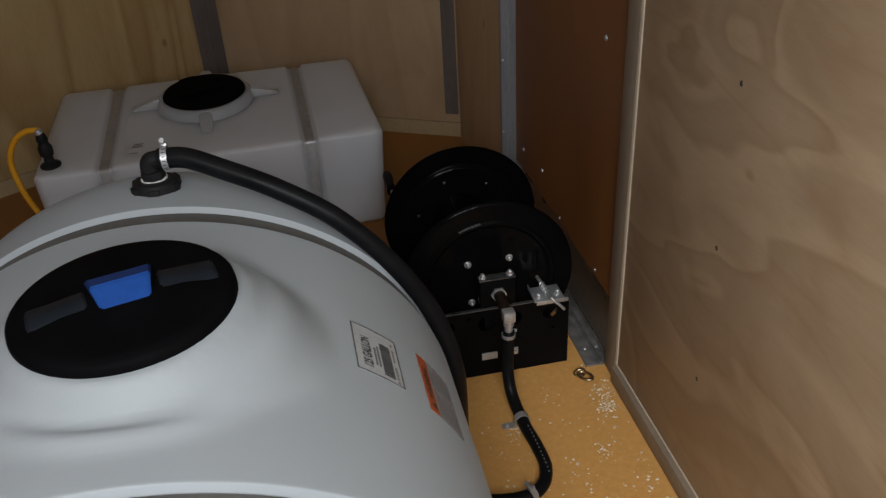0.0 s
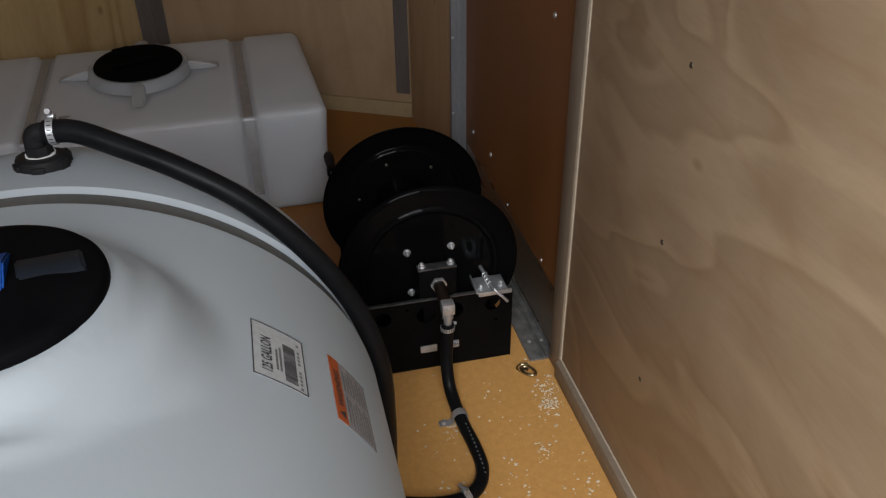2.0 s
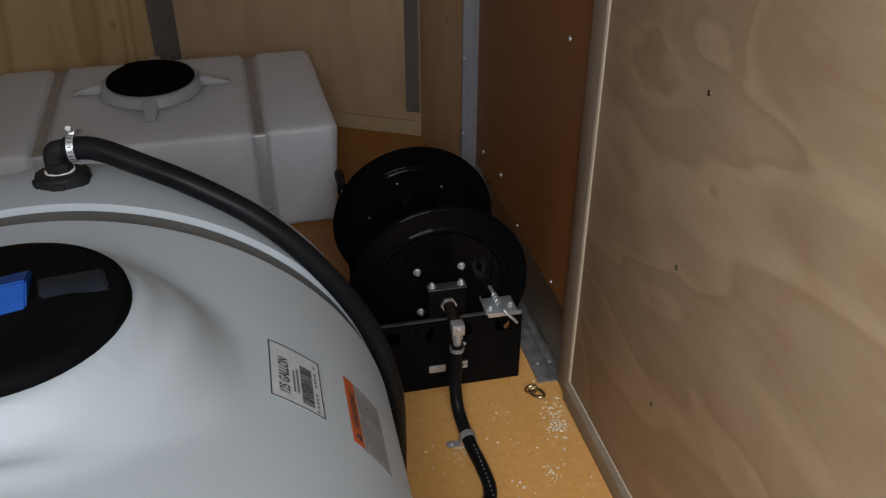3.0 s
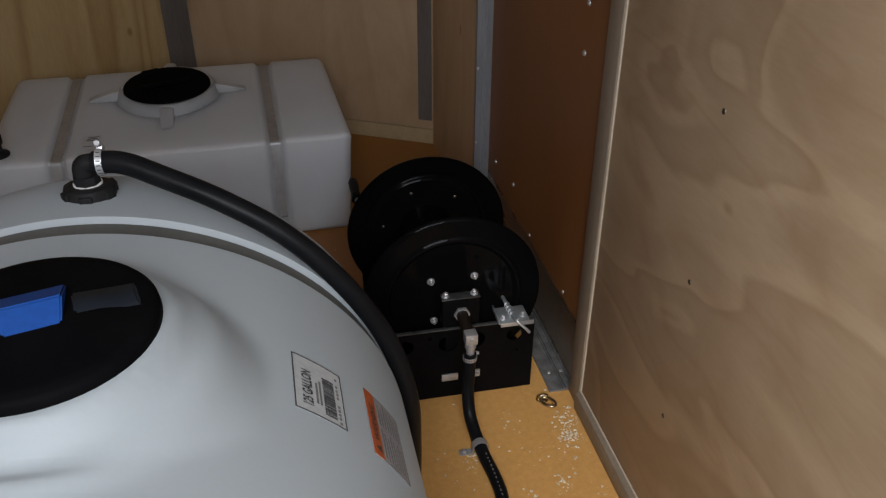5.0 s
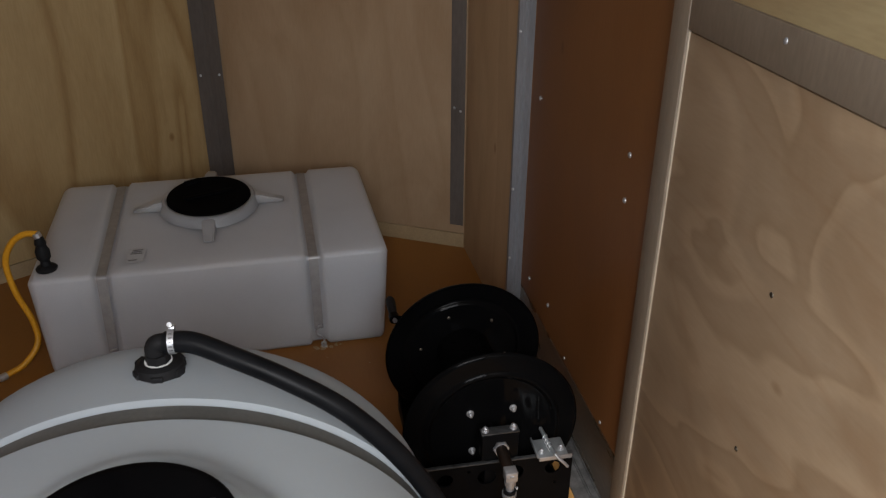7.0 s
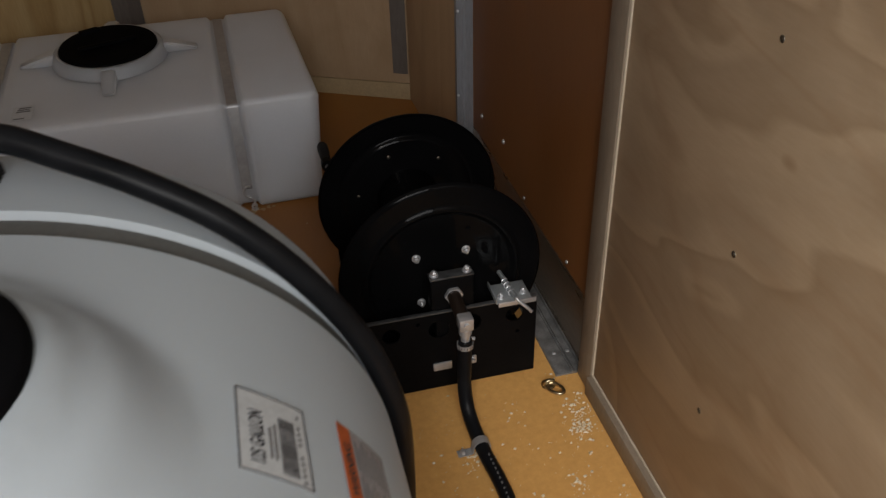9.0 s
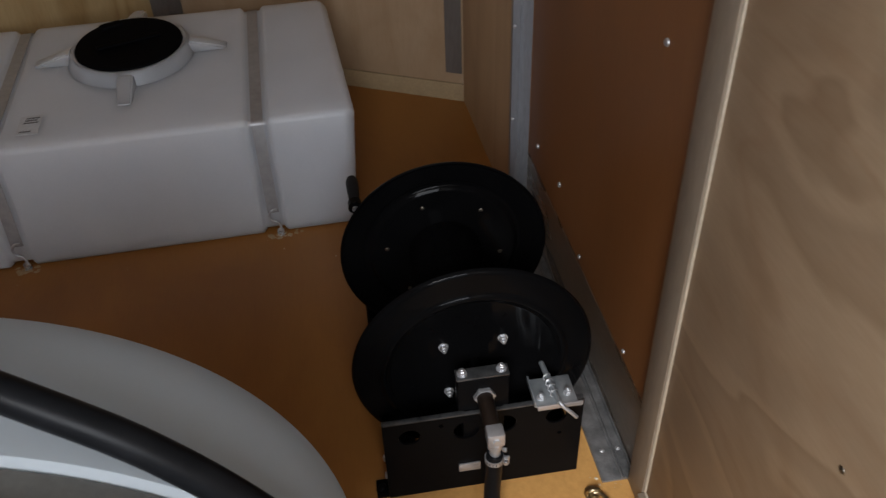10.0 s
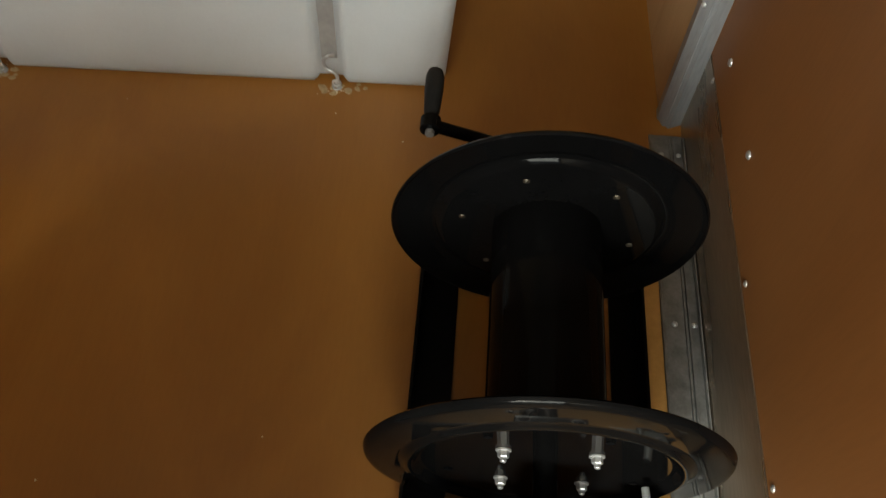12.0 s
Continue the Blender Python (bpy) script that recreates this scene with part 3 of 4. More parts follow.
# bulkhead fitting and elbow on the far shoulder
FX, FY = -0.552, -0.345
fz = on_tank(math.acos((FX - TX) / TA), FY).z
fit_bm = lathe([(0, -0.02), (0.031, -0.02), (0.032, 0.003), (0.030, 0.010), (0.024, 0.012), (0.024, 0.0125), (0, 0.0125)], (FX, FY, fz), (0, 0.1, 1), 36)
bulk = under(part("bulkhead_fitting", fit_bm, BLACK_PLASTIC, tank, "black hexagon bulkhead fitting"), tank)
for k in range(6):
    a = k * math.tau / 6
    ob = part("lug", box(-0.008, 0.008, 0.026, 0.0335, -0.006, 0.009, 0.002, None, Matrix.Translation((FX, FY, fz)) @ Matrix.Rotation(a, 4, "Z")), BLACK_PLASTIC, bulk)
ob = part("thread", rod((FX, FY, fz + 0.0125), (FX, FY, fz + 0.0150), 0.0175, None, 28), WHITE_PVC, bulk, "white thread tape")
elbow_bm = rod((FX, FY, fz + 0.0152), (FX, FY, fz + 0.026), 0.0165, 0.0155, 8)
tube([(FX - 0.003, FY, fz + 0.02), (FX - 0.003, FY, fz + 0.032), (FX + 0.0, FY, fz + 0.039), (FX + 0.007, FY, fz + 0.041), (FX + 0.02, FY, fz + 0.041)], 0.0118, 18, 6, elbow_bm)
part("elbow", elbow_bm, BLACK_PLASTIC, bulk, "black hose barb elbow")


def patch(t0, t1, y0, y1, off, n=10, bm=None):
    """A thin sheet on the tank between two angles."""
    bm = bm or bmesh.new()
    rows = [[bm.verts.new(on_tank(radians(t0 + (t1 - t0) * k / n), y, o, True)) for y, o in ((y0, off), (y1, off), (y1, off - 0.0006), (y0, off - 0.0006))] for k in range(n + 1)]
    for a, b in zip(rows, rows[1:]):
        for k in range(4):
            bm.faces.new((a[k], a[(k + 1) % 4], b[(k + 1) % 4], b[k]))
    bm.faces.new(rows[0][::-1])
    bm.faces.new(rows[-1])
    return bm


def lettering(text, size, t0, y0, off, deg_per_m, material, parent, width=None):
    """Flat built-in letters bent onto the tank: they run away along y, their tops point uphill."""
    cu = bpy.data.curves.new("lettering", "FONT")
    cu.body, cu.size, cu.resolution_u, cu.offset = text, size, 3, size * 0.025
    tmp = bpy.data.objects.new("lettering_tmp", cu)
    scene.collection.objects.link(tmp)
    me = bpy.data.meshes.new_from_object(tmp.evaluated_get(bpy.context.evaluated_depsgraph_get()))
    bpy.data.objects.remove(tmp)
    span = max(v.co.x for v in me.vertices)
    k = (width / span) if width else 1.0
    for v in me.vertices:
        v.co = on_tank(radians(t0 + v.co.y * deg_per_m), y0 + v.co.x * k, off, True)
    me.materials.clear()
    me.materials.append(material)
    ob = new("lettering", me)
    ob.parent = parent
    return ob


DEG = 57.3 / 0.388
label_ob = under(part("capacity_label", patch(41.8, 51.6, -0.701, -0.614, 0.0012), PAPER, tank, "pale capacity label with black border"), tank)
for t0, t1, y0, y1 in ((51.4, 51.6, -0.701, -0.614), (41.8, 42.0, -0.701, -0.614), (42.0, 51.4, -0.701, -0.6999), (42.0, 51.4, -0.6151, -0.614)):
    part("border", patch(t0, t1, y0, y1, 0.0016, 6), INK, label_ob)
lettering("125 GALLON", 0.0175, 48.3, -0.692, 0.0018, DEG, INK, label_ob, 0.056)
for t0, y0, y1 in ((47.5, -0.682, -0.650), (46.8, -0.682, -0.645)):
    part("text_bar", patch(t0 - 0.35, t0, y0, y1, 0.0017, 2), TEXT_INK, label_ob)
rnd = random.Random(4)
yb = -0.693
while yb < -0.634:
    wbar = rnd.choice((0.0007, 0.0012, 0.0018))
    part("code_bar", patch(43.7, 46.0, yb, yb + wbar, 0.0017, 2), INK, label_ob)
    yb += wbar + rnd.choice((0.0008, 0.0012, 0.0016))
for y0 in (-0.697, -0.690, -0.684, -0.678, -0.672, -0.658, -0.652, -0.646, -0.640, -0.628):
    part("text_bar", patch(42.75, 43.2, y0, y0 + 0.0035, 0.0017, 2), TEXT_INK, label_ob)

warn = under(part("warning_label", patch(25.0, 35.6, -0.704, -0.600, 0.0012), FADED, tank, "faded grey warning label with an orange header"), tank)
for t0, t1, y0, y1 in ((25.0, 25.2, -0.704, -0.600), (25.2, 33.0, -0.704, -0.7028), (25.2, 33.0, -0.6012, -0.600)):
    part("border", patch(t0, t1, y0, y1, 0.0016, 6), TEXT_INK, warn)
part("header", patch(33.0, 35.6, -0.704, -0.600, 0.0017, 4), ORANGE, warn, "orange header band")
lettering("WARNING", 0.013, 33.55, -0.680, 0.0022, DEG, INK, warn, 0.058)
tri = bmesh.new()
tri.faces.new([tri.verts.new(on_tank(radians(a), y, 0.0022, True)) for a, y in ((33.5, -0.698), (33.5, -0.686), (35.1, -0.692))])
part("warning_triangle", tri, INK, warn)
for k in range(8):
    t0 = 32.3 - 0.85 * k
    part("text_bar", patch(t0 - 0.35, t0, -0.699, -0.652 - 0.004 * (k % 3), 0.0017, 2), TEXT_INK, warn)
    part("text_bar", patch(t0 - 0.35, t0, -0.645, -0.606 - 0.005 * ((k + 1) % 3), 0.0017, 2), TEXT_INK, warn)

# ---- hoses and clamps ----


def clamp(name_parent, c, d, r, width=0.012, box_turn=0.0):
    """A worm-drive band with its screw housing, round a hose at c along d."""
    d = Vector(d).normalized()
    bm = lathe([(r, -width / 2), (r + 0.0015, -width / 2), (r + 0.0015, width / 2), (r, width / 2)], c, d, 28)
    ob = part("hose_clamp", bm, STEEL, name_parent, "bright steel hose clamp")
    q = d.to_track_quat("Z", "Y").to_matrix().to_4x4()
    m = Matrix.Translation(c) @ q @ Matrix.Rotation(box_turn, 4, "Z")
    part("clamp_screw", box(-0.0055, 0.0055, r, r + 0.007, -width / 2, width / 2, 0.001, None, m), STEEL, ob)
    for k in range(9):
        q2 = Matrix.Rotation(math.tau * (k + 3) / 18, 4, "Z")
        part("clamp_slot", box(-0.0006, 0.0006, r + 0.0012, r + 0.0018, -width * 0.3, width * 0.3, 0, None, m @ q2), SLOT, ob)
    a, b = m @ Vector((-0.016, r + 0.005, 0)), m @ Vector((0.010, r + 0.005, 0))
    part("clamp_bolt", rod(a, b, 0.0035, None, 8), STEEL, ob)
    return ob


vent = thing("suction_hose", "thick black rubber hose draped over the white tank", "hose")
ez = fz + 0.041
hose_line = [(FX + 0.012, FY, ez), (-0.505, -0.352, 0.773), (-0.461, -0.366, 0.757), (-0.391, -0.389, 0.727), (-0.317, -0.407, 0.678), (-0.250, -0.419, 0.602), (-0.197, -0.426, 0.508), (-0.168, -0.426, 0.40),
             (-0.162, -0.414, 0.28), (-0.163, -0.402, 0.15), (-0.164, -0.395, 0.018)]
part("hose", tube(hose_line, 0.0142, 20, 12), RUBBER, vent, "smooth black rubber hose")
clamp(vent, (FX + 0.021, FY, ez), (1, -0.03, 0), 0.0150, 0.008, radians(-38))

# ---- second tank ----


def inset(poly, d):
    """A convex outline moved inward."""
    n = len(poly)
    out = []
    for i in range(n):
        a, b, c = (Vector(poly[(i + k - 1) % n]) for k in range(3))
        e1, e2 = (b - a).normalized(), (c - b).normalized()
        n1, n2 = Vector((-e1.y, e1.x)), Vector((-e2.y, e2.x))
        k = d / (1 + n1.dot(n2))
        out.append(b + (n1 + n2) * k)
    return out


def rounded(poly, radii, seg=7):
    n = len(poly)
    out = []
    for i in range(n):
        a, b, c = (Vector(poly[(i + k - 1) % n]) for k in range(3))
        u, v = (a - b).normalized(), (c - b).normalized()
        half = u.angle(v) / 2
        r = radii[i]
        t = r / math.tan(half)
        cen = b + (u + v).normalized() * (r / math.sin(half))
        p, q = b + u * t - cen, b + v * t - cen
        ang = p.angle_signed(q)
        for k in range(seg + 1):
            f = -ang * k / seg
            out.append(cen + Vector((p.x * math.cos(f) - p.y * math.sin(f), p.x * math.sin(f) + p.y * math.cos(f))))
    return out


T2_PROFILE = [(0.761, 0.0), (1.395, 0.0), (1.372, 0.330), (0.798, 0.282)]
T2_R = [0.015, 0.03, 0.05, 0.016]
T2_X0, T2_X1 = -1.083, -0.120
STRAPS = (-0.898, -0.330)


def tank2_body():
    bm = bmesh.new()
    xs = [(x, d) for x, d in sorted([(T2_X0 + 0.022 * (1 - math.cos(math.pi / 2 * k / 8)), 0.022 * (1 - math.sin(math.pi / 2 * k / 8))) for k in range(9)])]
    xs += [(-x + T2_X0 + T2_X1, d) for x, d in xs]
    xs += [(T2_X0 + 0.05 + 0.0205 * k, 0.0) for k in range(42)]
    for s in STRAPS:
        xs = [(x, d) for x, d in xs if abs(x - s) > 0.034]
        xs += [(s - 0.030, 0.0), (s - 0.024, 0.004), (s - 0.020, 0.009), (s, 0.0095), (s + 0.020, 0.009), (s + 0.024, 0.004), (s + 0.030, 0.0)]
    xs.sort()
    rows = []
    for x, d in xs:
        ring = rounded(inset(T2_PROFILE, d), [max(r - d * 0.5, 0.006) for r in T2_R])
        # the ends lean in a little towards the top and the back
        f = max(0.0, (x + 0.25) / 0.13) - max(0.0, (-0.95 - x) / 0.13)
        row = []
        for y, z in ring:
            u = min(1.0, max(0.0, y - 0.8) / 0.57)
            lean = (0.036 * u ** 1.6 - 0.165 * u * (1 - u)) if f > 0 else (0.026 * u ** 2.5 - 0.14 * u * (1 - u))
            lean += 0.018 * (0.28 - z) / 0.28
            row.append(bm.verts.new((x - f * lean, y, max(z, 0.0))))
        rows.append(row)
    n = len(rows[0])
    for a, b in zip(rows, rows[1:]):
        for k in range(n):
            bm.faces.new((a[k], a[(k + 1) % n], b[(k + 1) % n], b[k]))
    bm.faces.new(rows[0][::-1])
    bm.faces.new(rows[-1])
    return bm


def top_z(y):
    return 0.282 + (y - 0.798) * 0.048 / 0.574


loaf = thing("flat_tank", "low milky-white rectangular tank strapped to the floor in the nose", "water tank")
part("body", tank2_body(), POLY_FAR, loaf, "milky white moulded shell", 50)
NC = Vector((-0.618, 1.146, top_z(1.146) - 0.017))
UP = Vector((0, -0.084, 1)).normalized()
neck_prof = [(0.172, -0.004), (0.160, 0.004), (0.152, 0.012), (0.146, 0.022), (0.142, 0.034), (0.138, 0.043), (0.133, 0.048), (0.127, 0.048), (0.127, 0.02), (0, 0.02)]
neck = part("neck", lathe(neck_prof, NC, UP, 64), POLY_FAR, loaf, "raised round filler neck")
for a in (0, 90, 180, 270):
    m = Matrix.Translation(NC) @ UP.to_track_quat("Z", "Y").to_matrix().to_4x4() @ Matrix.Rotation(radians(a), 4, "Z")
    g = bmesh.new()
    w = 0.021
    vs = [[g.verts.new(m @ Vector((x, s * w * k, z))) for x, z, k in ((0.136, 0.0, 1.0), (0.232, 0.0, 0.8), (0.228, 0.020, 0.7), (0.150, 0.044, 0.9), (0.136, 0.044, 0.9))] for s in (-1, 1)]
    for k in range(5):
        g.faces.new((vs[0][k], vs[0][(k + 1) % 5], vs[1][(k + 1) % 5], vs[1][k]))
    g.faces.new(vs[0][::-1])
    g.faces.new(vs[1])
    bmesh.ops.bevel(g, geom=list(g.edges), offset=0.004, segments=2, affect="EDGES")
    part("gusset", g, POLY_FAR, neck)
cap = part("cap", lathe([(0, 0.050), (0.085, 0.051), (0.116, 0.053), (0.1235, 0.0515), (0.1255, 0.0485), (0.1255, 0.038), (0, 0.038)], NC, UP, 56), LID_BLACK, loaf, "round black filler cap")
m = Matrix.Translation(NC + UP * 0.051) @ Matrix.Rotation(radians(20), 4, "Z")
part("cap_grip", box(-0.075, 0.075, -0.010, 0.010, 0.0, 0.007, 0.003, None, m), LID_BLACK, cap)
m = Matrix.Translation(NC + UP * 0.050) @ Matrix.Rotation(radians(28), 4, "Z")
part("cap_lug", box(-0.028, 0.028, 0.092, 0.120, 0.0, 0.016, 0.006, None, m), LID_BLACK, cap)
sticker = part("sticker", box(-0.838, -0.792, 0.850, 0.922, 0, 0.0008, 0, None, Matrix.Translation((0, 0, 0.2835)) @ Matrix.Translation((0, 0.846, 0)) @ Matrix.Rotation(0.0838, 4, "X") @ Matrix.Translation((0, -0.846, 0.0028))), STICKER, loaf, "small pale sticker")
for y0, x0, x1 in ((0.857, -0.832, -0.808), (0.890, -0.828, -0.797), (0.899, -0.826, -0.800), (0.908, -0.824, -0.796)):
    part("text_bar", box(x0, x1, y0, y0 + 0.005, 0.2835 + (y0 - 0.846) * 0.084 + 0.0040, 0.2835 + (y0 - 0.846) * 0.084 + 0.0046), TEXT_INK, sticker)

# black barbed fitting with the yellow hose
BX, BY = -1.043, 0.835
bz = top_z(BY)
barb = part("barb_fitting", lathe([(0, -0.004), (0.027, -0.004), (0.028, 0.004), (0.024, 0.009), (0.014, 0.012), (0.012, 0.026), (0.018, 0.034), (0.019, 0.055), (0.0155, 0.062), (0.013, 0.07), (0.0155, 0.076), (0.013, 0.088), (0.009, 0.098), (0, 0.1)], (BX + 0.002, BY + 0.0235, bz + 0.002), (-0.03, 0.05, 1), 24), BLACK_PLASTIC, loaf, "upright black barbed fitting")
part("ferrule", lathe([(0, 0.0), (0.011, 0.0), (0.011, 0.012), (0.008, 0.014), (0, 0.014)], (BX - 0.001, BY + 0.0275, bz + 0.096), (-0.35, 0.05, 0.9), 16), STEEL, barb, "small bright ferrule")
yh = thing("yellow_hose", "thin bright yellow hose looping down to the floor", "hose")
part("hose", tube([(BX - 0.006, BY + 0.005, bz + 0.106), (-1.085, 0.848, 0.388), (-1.122, 0.85, 0.362), (-1.148, 0.85, 0.305), (-1.142, 0.848, 0.215), (-1.116, 0.842, 0.125), (-1.112, 0.825, 0.062), (-1.145, 0.785, 0.022), (-1.19, 0.748, 0.0115)], 0.0085, 14, 10), YELLOW, yh, "bright yellow hose")
part("coupling", lathe([(0, 0), (0.0105, 0), (0.0105, 0.02), (0.007, 0.022), (0.007, 0.034), (0, 0.034)], (-1.185, 0.752, 0.0115), (-0.75, -0.66, 0), 16), STEEL, yh, "bright hose coupling")


def tie_strap(x):
    """A galvanised strap over the flat tank, ending in an S-hook and a screw eye."""
    t = thing("tie_down_strap", "flat galvanised strap with a steel hook over the flat tank", "strap", "straps over the flat tank", (x, 0.76, 0))
    prof = rounded(inset(T2_PROFILE, 0.0092), [0.006, 0.026, 0.046, 0.009], 6)
    front = sorted([p for p in prof if p.x < 0.9 and p.y > 0.2], key=lambda p: p.y)
    top = sorted([p for p in prof if p.x >= 0.9 and p.y > 0.2], key=lambda p: p.x)
    d = (front[0] - Vector((inset(T2_PROFILE, 0.0092)[0]))).normalized()
    low = front[0] - d * ((front[0].y - 0.052) / d.y)
    line = [low] + front + top
    pts = [Vector((x, p.x, p.y)) for p in line]
    nrm = []
    for i in range(len(pts)):
        e = pts[min(i + 1, len(pts) - 1)] - pts[max(i - 1, 0)]
        nrm.append(Vector((0, -e.z, e.y)))
    under(part("band", band(pts, nrm, (1, 0, 0), 0.026, 0.0022), GALV, t, "flat galvanised band"), t)
    hook = [(x + 0.008, low.x - 0.003, 0.060), (x - 0.002, low.x - 0.009, 0.063), (x - 0.009, low.x - 0.010, 0.052), (x - 0.006, low.x - 0.012, 0.038), (x + 0.006, low.x - 0.014, 0.032), (x + 0.012, low.x - 0.016, 0.022), (x + 0.010, low.x - 0.018, 0.010)]
    under(part("hook", tube(hook, 0.0032, 10, 6), STEEL, t, "bent steel hook"), t)
    eye = [(x + 0.010 + 0.006 * math.cos(a), low.x - 0.018, 0.010 + 0.006 * math.sin(a)) for a in [k * math.tau / 12 - 1.5 for k in range(12)]]
    bm = tube(eye, 0.0025, 8, 3)
    rod((x + 0.010, low.x - 0.018, 0.0), (x + 0.010, low.x - 0.018, 0.006), 0.0028, None, 10, bm)
    under(part("screw_eye", bm, STEEL, t, "small screw eye"), t)
    under(part("washer", lathe([(0, 0.001), (0.008, 0.001), (0.009, 0.0), (0.009, 0.0002)], (x + 0.010, low.x - 0.018, 0.0005), (0, 0, 1), 18), STEEL, t), t)
    smear = bmesh.new()
    r2 = random.Random(int(1000 * abs(x)))
    for k in range(16):
        sx2, sy2, sr = x + 0.008 + r2.gauss(0, 0.016), low.x - 0.022 + r2.gauss(0, 0.007), r2.uniform(0.003, 0.009)
        q = smear.verts.new((sx2, sy2, 0.0009 + sr * 0.12))
        ring2 = [smear.verts.new((sx2 + sr * r2.uniform(0.6, 1.2) * math.cos(j * math.tau / 8), sy2 + sr * r2.uniform(0.5, 0.9) * math.sin(j * math.tau / 8), 0.0003)) for j in range(8)]
        for j in range(8):
            smear.faces.new((ring2[j], ring2[(j + 1) % 8], q))
    under(part("sealant_smear", smear, SEALANT, t, "pale dried sealant on the floor"), t)
    return t


ASKEW = Matrix.Translation((-0.25, 0.76, 0)) @ Matrix.Rotation(radians(1.7), 4, "Z") @ Matrix.Translation((0.25, -0.76, 0))
loaf.matrix_world = ASKEW
for sx in STRAPS:
    strap = tie_strap(sx)
    strap.matrix_world = ASKEW @ Matrix.Translation(strap.location)

# ---- hose reel ----
RX, RZ, RR = 0.012, 0.203, 0.194
reel = thing("hose_reel", "empty glossy black steel hose reel bolted to the floor", "hose reel")
P0, P1, PH = -0.146, 0.171, 0.179
HOLES = [(-0.105, 0.146, 0.017), (-0.016, 0.144, 0.020), (0.044, 0.146, 0.020), (0.128, 0.147, 0.017), (-0.055, 0.163, 0.004), (0.135, 0.105, 0.0035)]


def base_plate(y, sign):
    bm = thicken(ring_of([(P0, 0), (P1, 0), (P1, PH), (P0, PH)], HOLES), (0, 0.004, 0))
    bmesh.ops.translate(bm, verts=bm.verts, vec=(0, y, 0))
    return bm


def plate_lip(y, sign, plate):
    """""The folded top edge of an end plate, its highlight painted on in paler grey."" """
    ys = (y - 0.0005, y + 0.009) if sign > 0 else (y - 0.005, y + 0.0045)
    part("folded_lip", box(P0, P1, *ys, PH + 0.0002, PH + 0.0035, 0.0014), LIP_BLACK, plate, "black folded edge with a painted highlight")


plate_lip(-0.006, 1, part("front_plate", base_plate(-0.006, 1), PLATE_BLACK, reel, "black end plate with round holes", 30))
plate_lip(0.425, -1, part("back_plate", base_plate(0.425, -1), PLATE_BLACK, reel, "black end plate with round holes", 30))
for x0, x1, xs in ((P0, P0 + 0.056, P0), (P1 - 0.042, P1, P1 - 0.004)):
    bm = box(x0, x1, -0.002, 0.425, 0.0, 0.004)
    box(xs, xs + 0.004, -0.002, 0.425, 0.004, 0.045, 0, bm)
    part("base_rail", bm, PLATE_BLACK, reel, "black angle rail")
tab = part("base_tab", box(P0 - 0.020, P0 - 0.0003, -0.004, 0.030, 0.0, 0.004, 0.001), PLATE_BLACK, reel, "black fixing tab")
part("floor_bolt", lathe([(0, 0.0135), (0.0055, 0.0135), (0.0075, 0.011), (0.0075, 0.0055), (0.011, 0.0052), (0.011, 0.004), (0, 0.004)], (P0 - 0.010, 0.010, 0.0), (0, 0, 1), 6), PLATE_BLACK, tab, "black hexagon floor bolt")
for y in (0.02, 0.055):
    ob = screw(reel, (P0 - 0.0005, y, 0.026), (-1, 0, 0), True)


def flange(y, s):
    """A pressed disc; s points away from the drum."""
    prof = [(0.0, 0.0), (0.130, 0.0), (0.135, 0.0015), (0.139, 0.007), (0.1425, 0.0095), (0.1455, 0.0095), (0.149, 0.0072), (0.152, 0.005), (0.156, 0.0045), (0.184, 0.0035), (0.190, 0.002), (0.193, -0.001), (0.194, -0.004), (0.192, -0.006), (0.190, -0.003),
            (0.184, 0.0), (0.156, 0.001), (0.150, 0.003), (0.1445, 0.006), (0.1395, 0.003), (0.135, -0.002), (0.130, -0.003), (0.0, -0.003)]
    return lathe([(r, hh) for r, hh in prof], (RX, y, RZ), (0, s, 0), 96)


spool = part("drum", rod((RX, 0.078, RZ), (RX, 0.374, RZ), 0.067, None, 56), GLOSS_BLACK, reel, "black winding drum")
front = part("flange", flange(0.0765, -1), GLOSS_BLACK, reel, "glossy black pressed flange", 60)
back = part("flange", flange(0.374, 1), GLOSS_BLACK, reel, "glossy black pressed flange", 60)
part("axle", rod((RX, 0.02, RZ + 0.003), (RX, 0.50, RZ), 0.013, None, 20), GLOSS_BLACK, reel)


def bolt(parent, x, y, z, d=(0, -1, 0), r=0.0072, L=0.014):
    d = Vector(d)
    c = Vector((x, y, z))
    bm = lathe([(0, 0), (r * 1.35, 0), (r * 1.35, 0.0015), (0, 0.0015)], c, d, 18)
    lathe([(0, 0.0015), (r, 0.0015), (r, 0.0075), (r * 0.85, 0.0085), (0, 0.0085)], c, d, 6, bm)
    lathe([(0, 0.008), (r * 0.55, 0.008), (r * 0.55, L - 0.001), (r * 0.4, L), (0, L)], c, d, 12, bm)
    return part("bolt", bm, STEEL, parent, "bright zinc bolt", 30)


for x, z in ((-0.036, 0.250), (0.058, 0.253), (-0.030, 0.148), (0.060, 0.150)):
    bolt(front, x, 0.0763, z, (0, -1, 0), 0.0060, 0.013)
for k in range(6):
    a = radians(110 + 60 * k)
    screw(back, (RX + 0.108 * math.cos(a), 0.3708, RZ + 0.108 * math.sin(a)), (0, -1, 0), dull=True)
for a in (62, 128, 200, 340):
    part("vent_hole", lathe([(0, 0.0), (0.005, 0.0), (0.005, 0.0012), (0, 0.0012)], (RX + 0.108 * math.cos(radians(a)), 0.0763, RZ + 0.108 * math.sin(radians(a))), (0, -1, 0), 4), LID_BLACK, front)

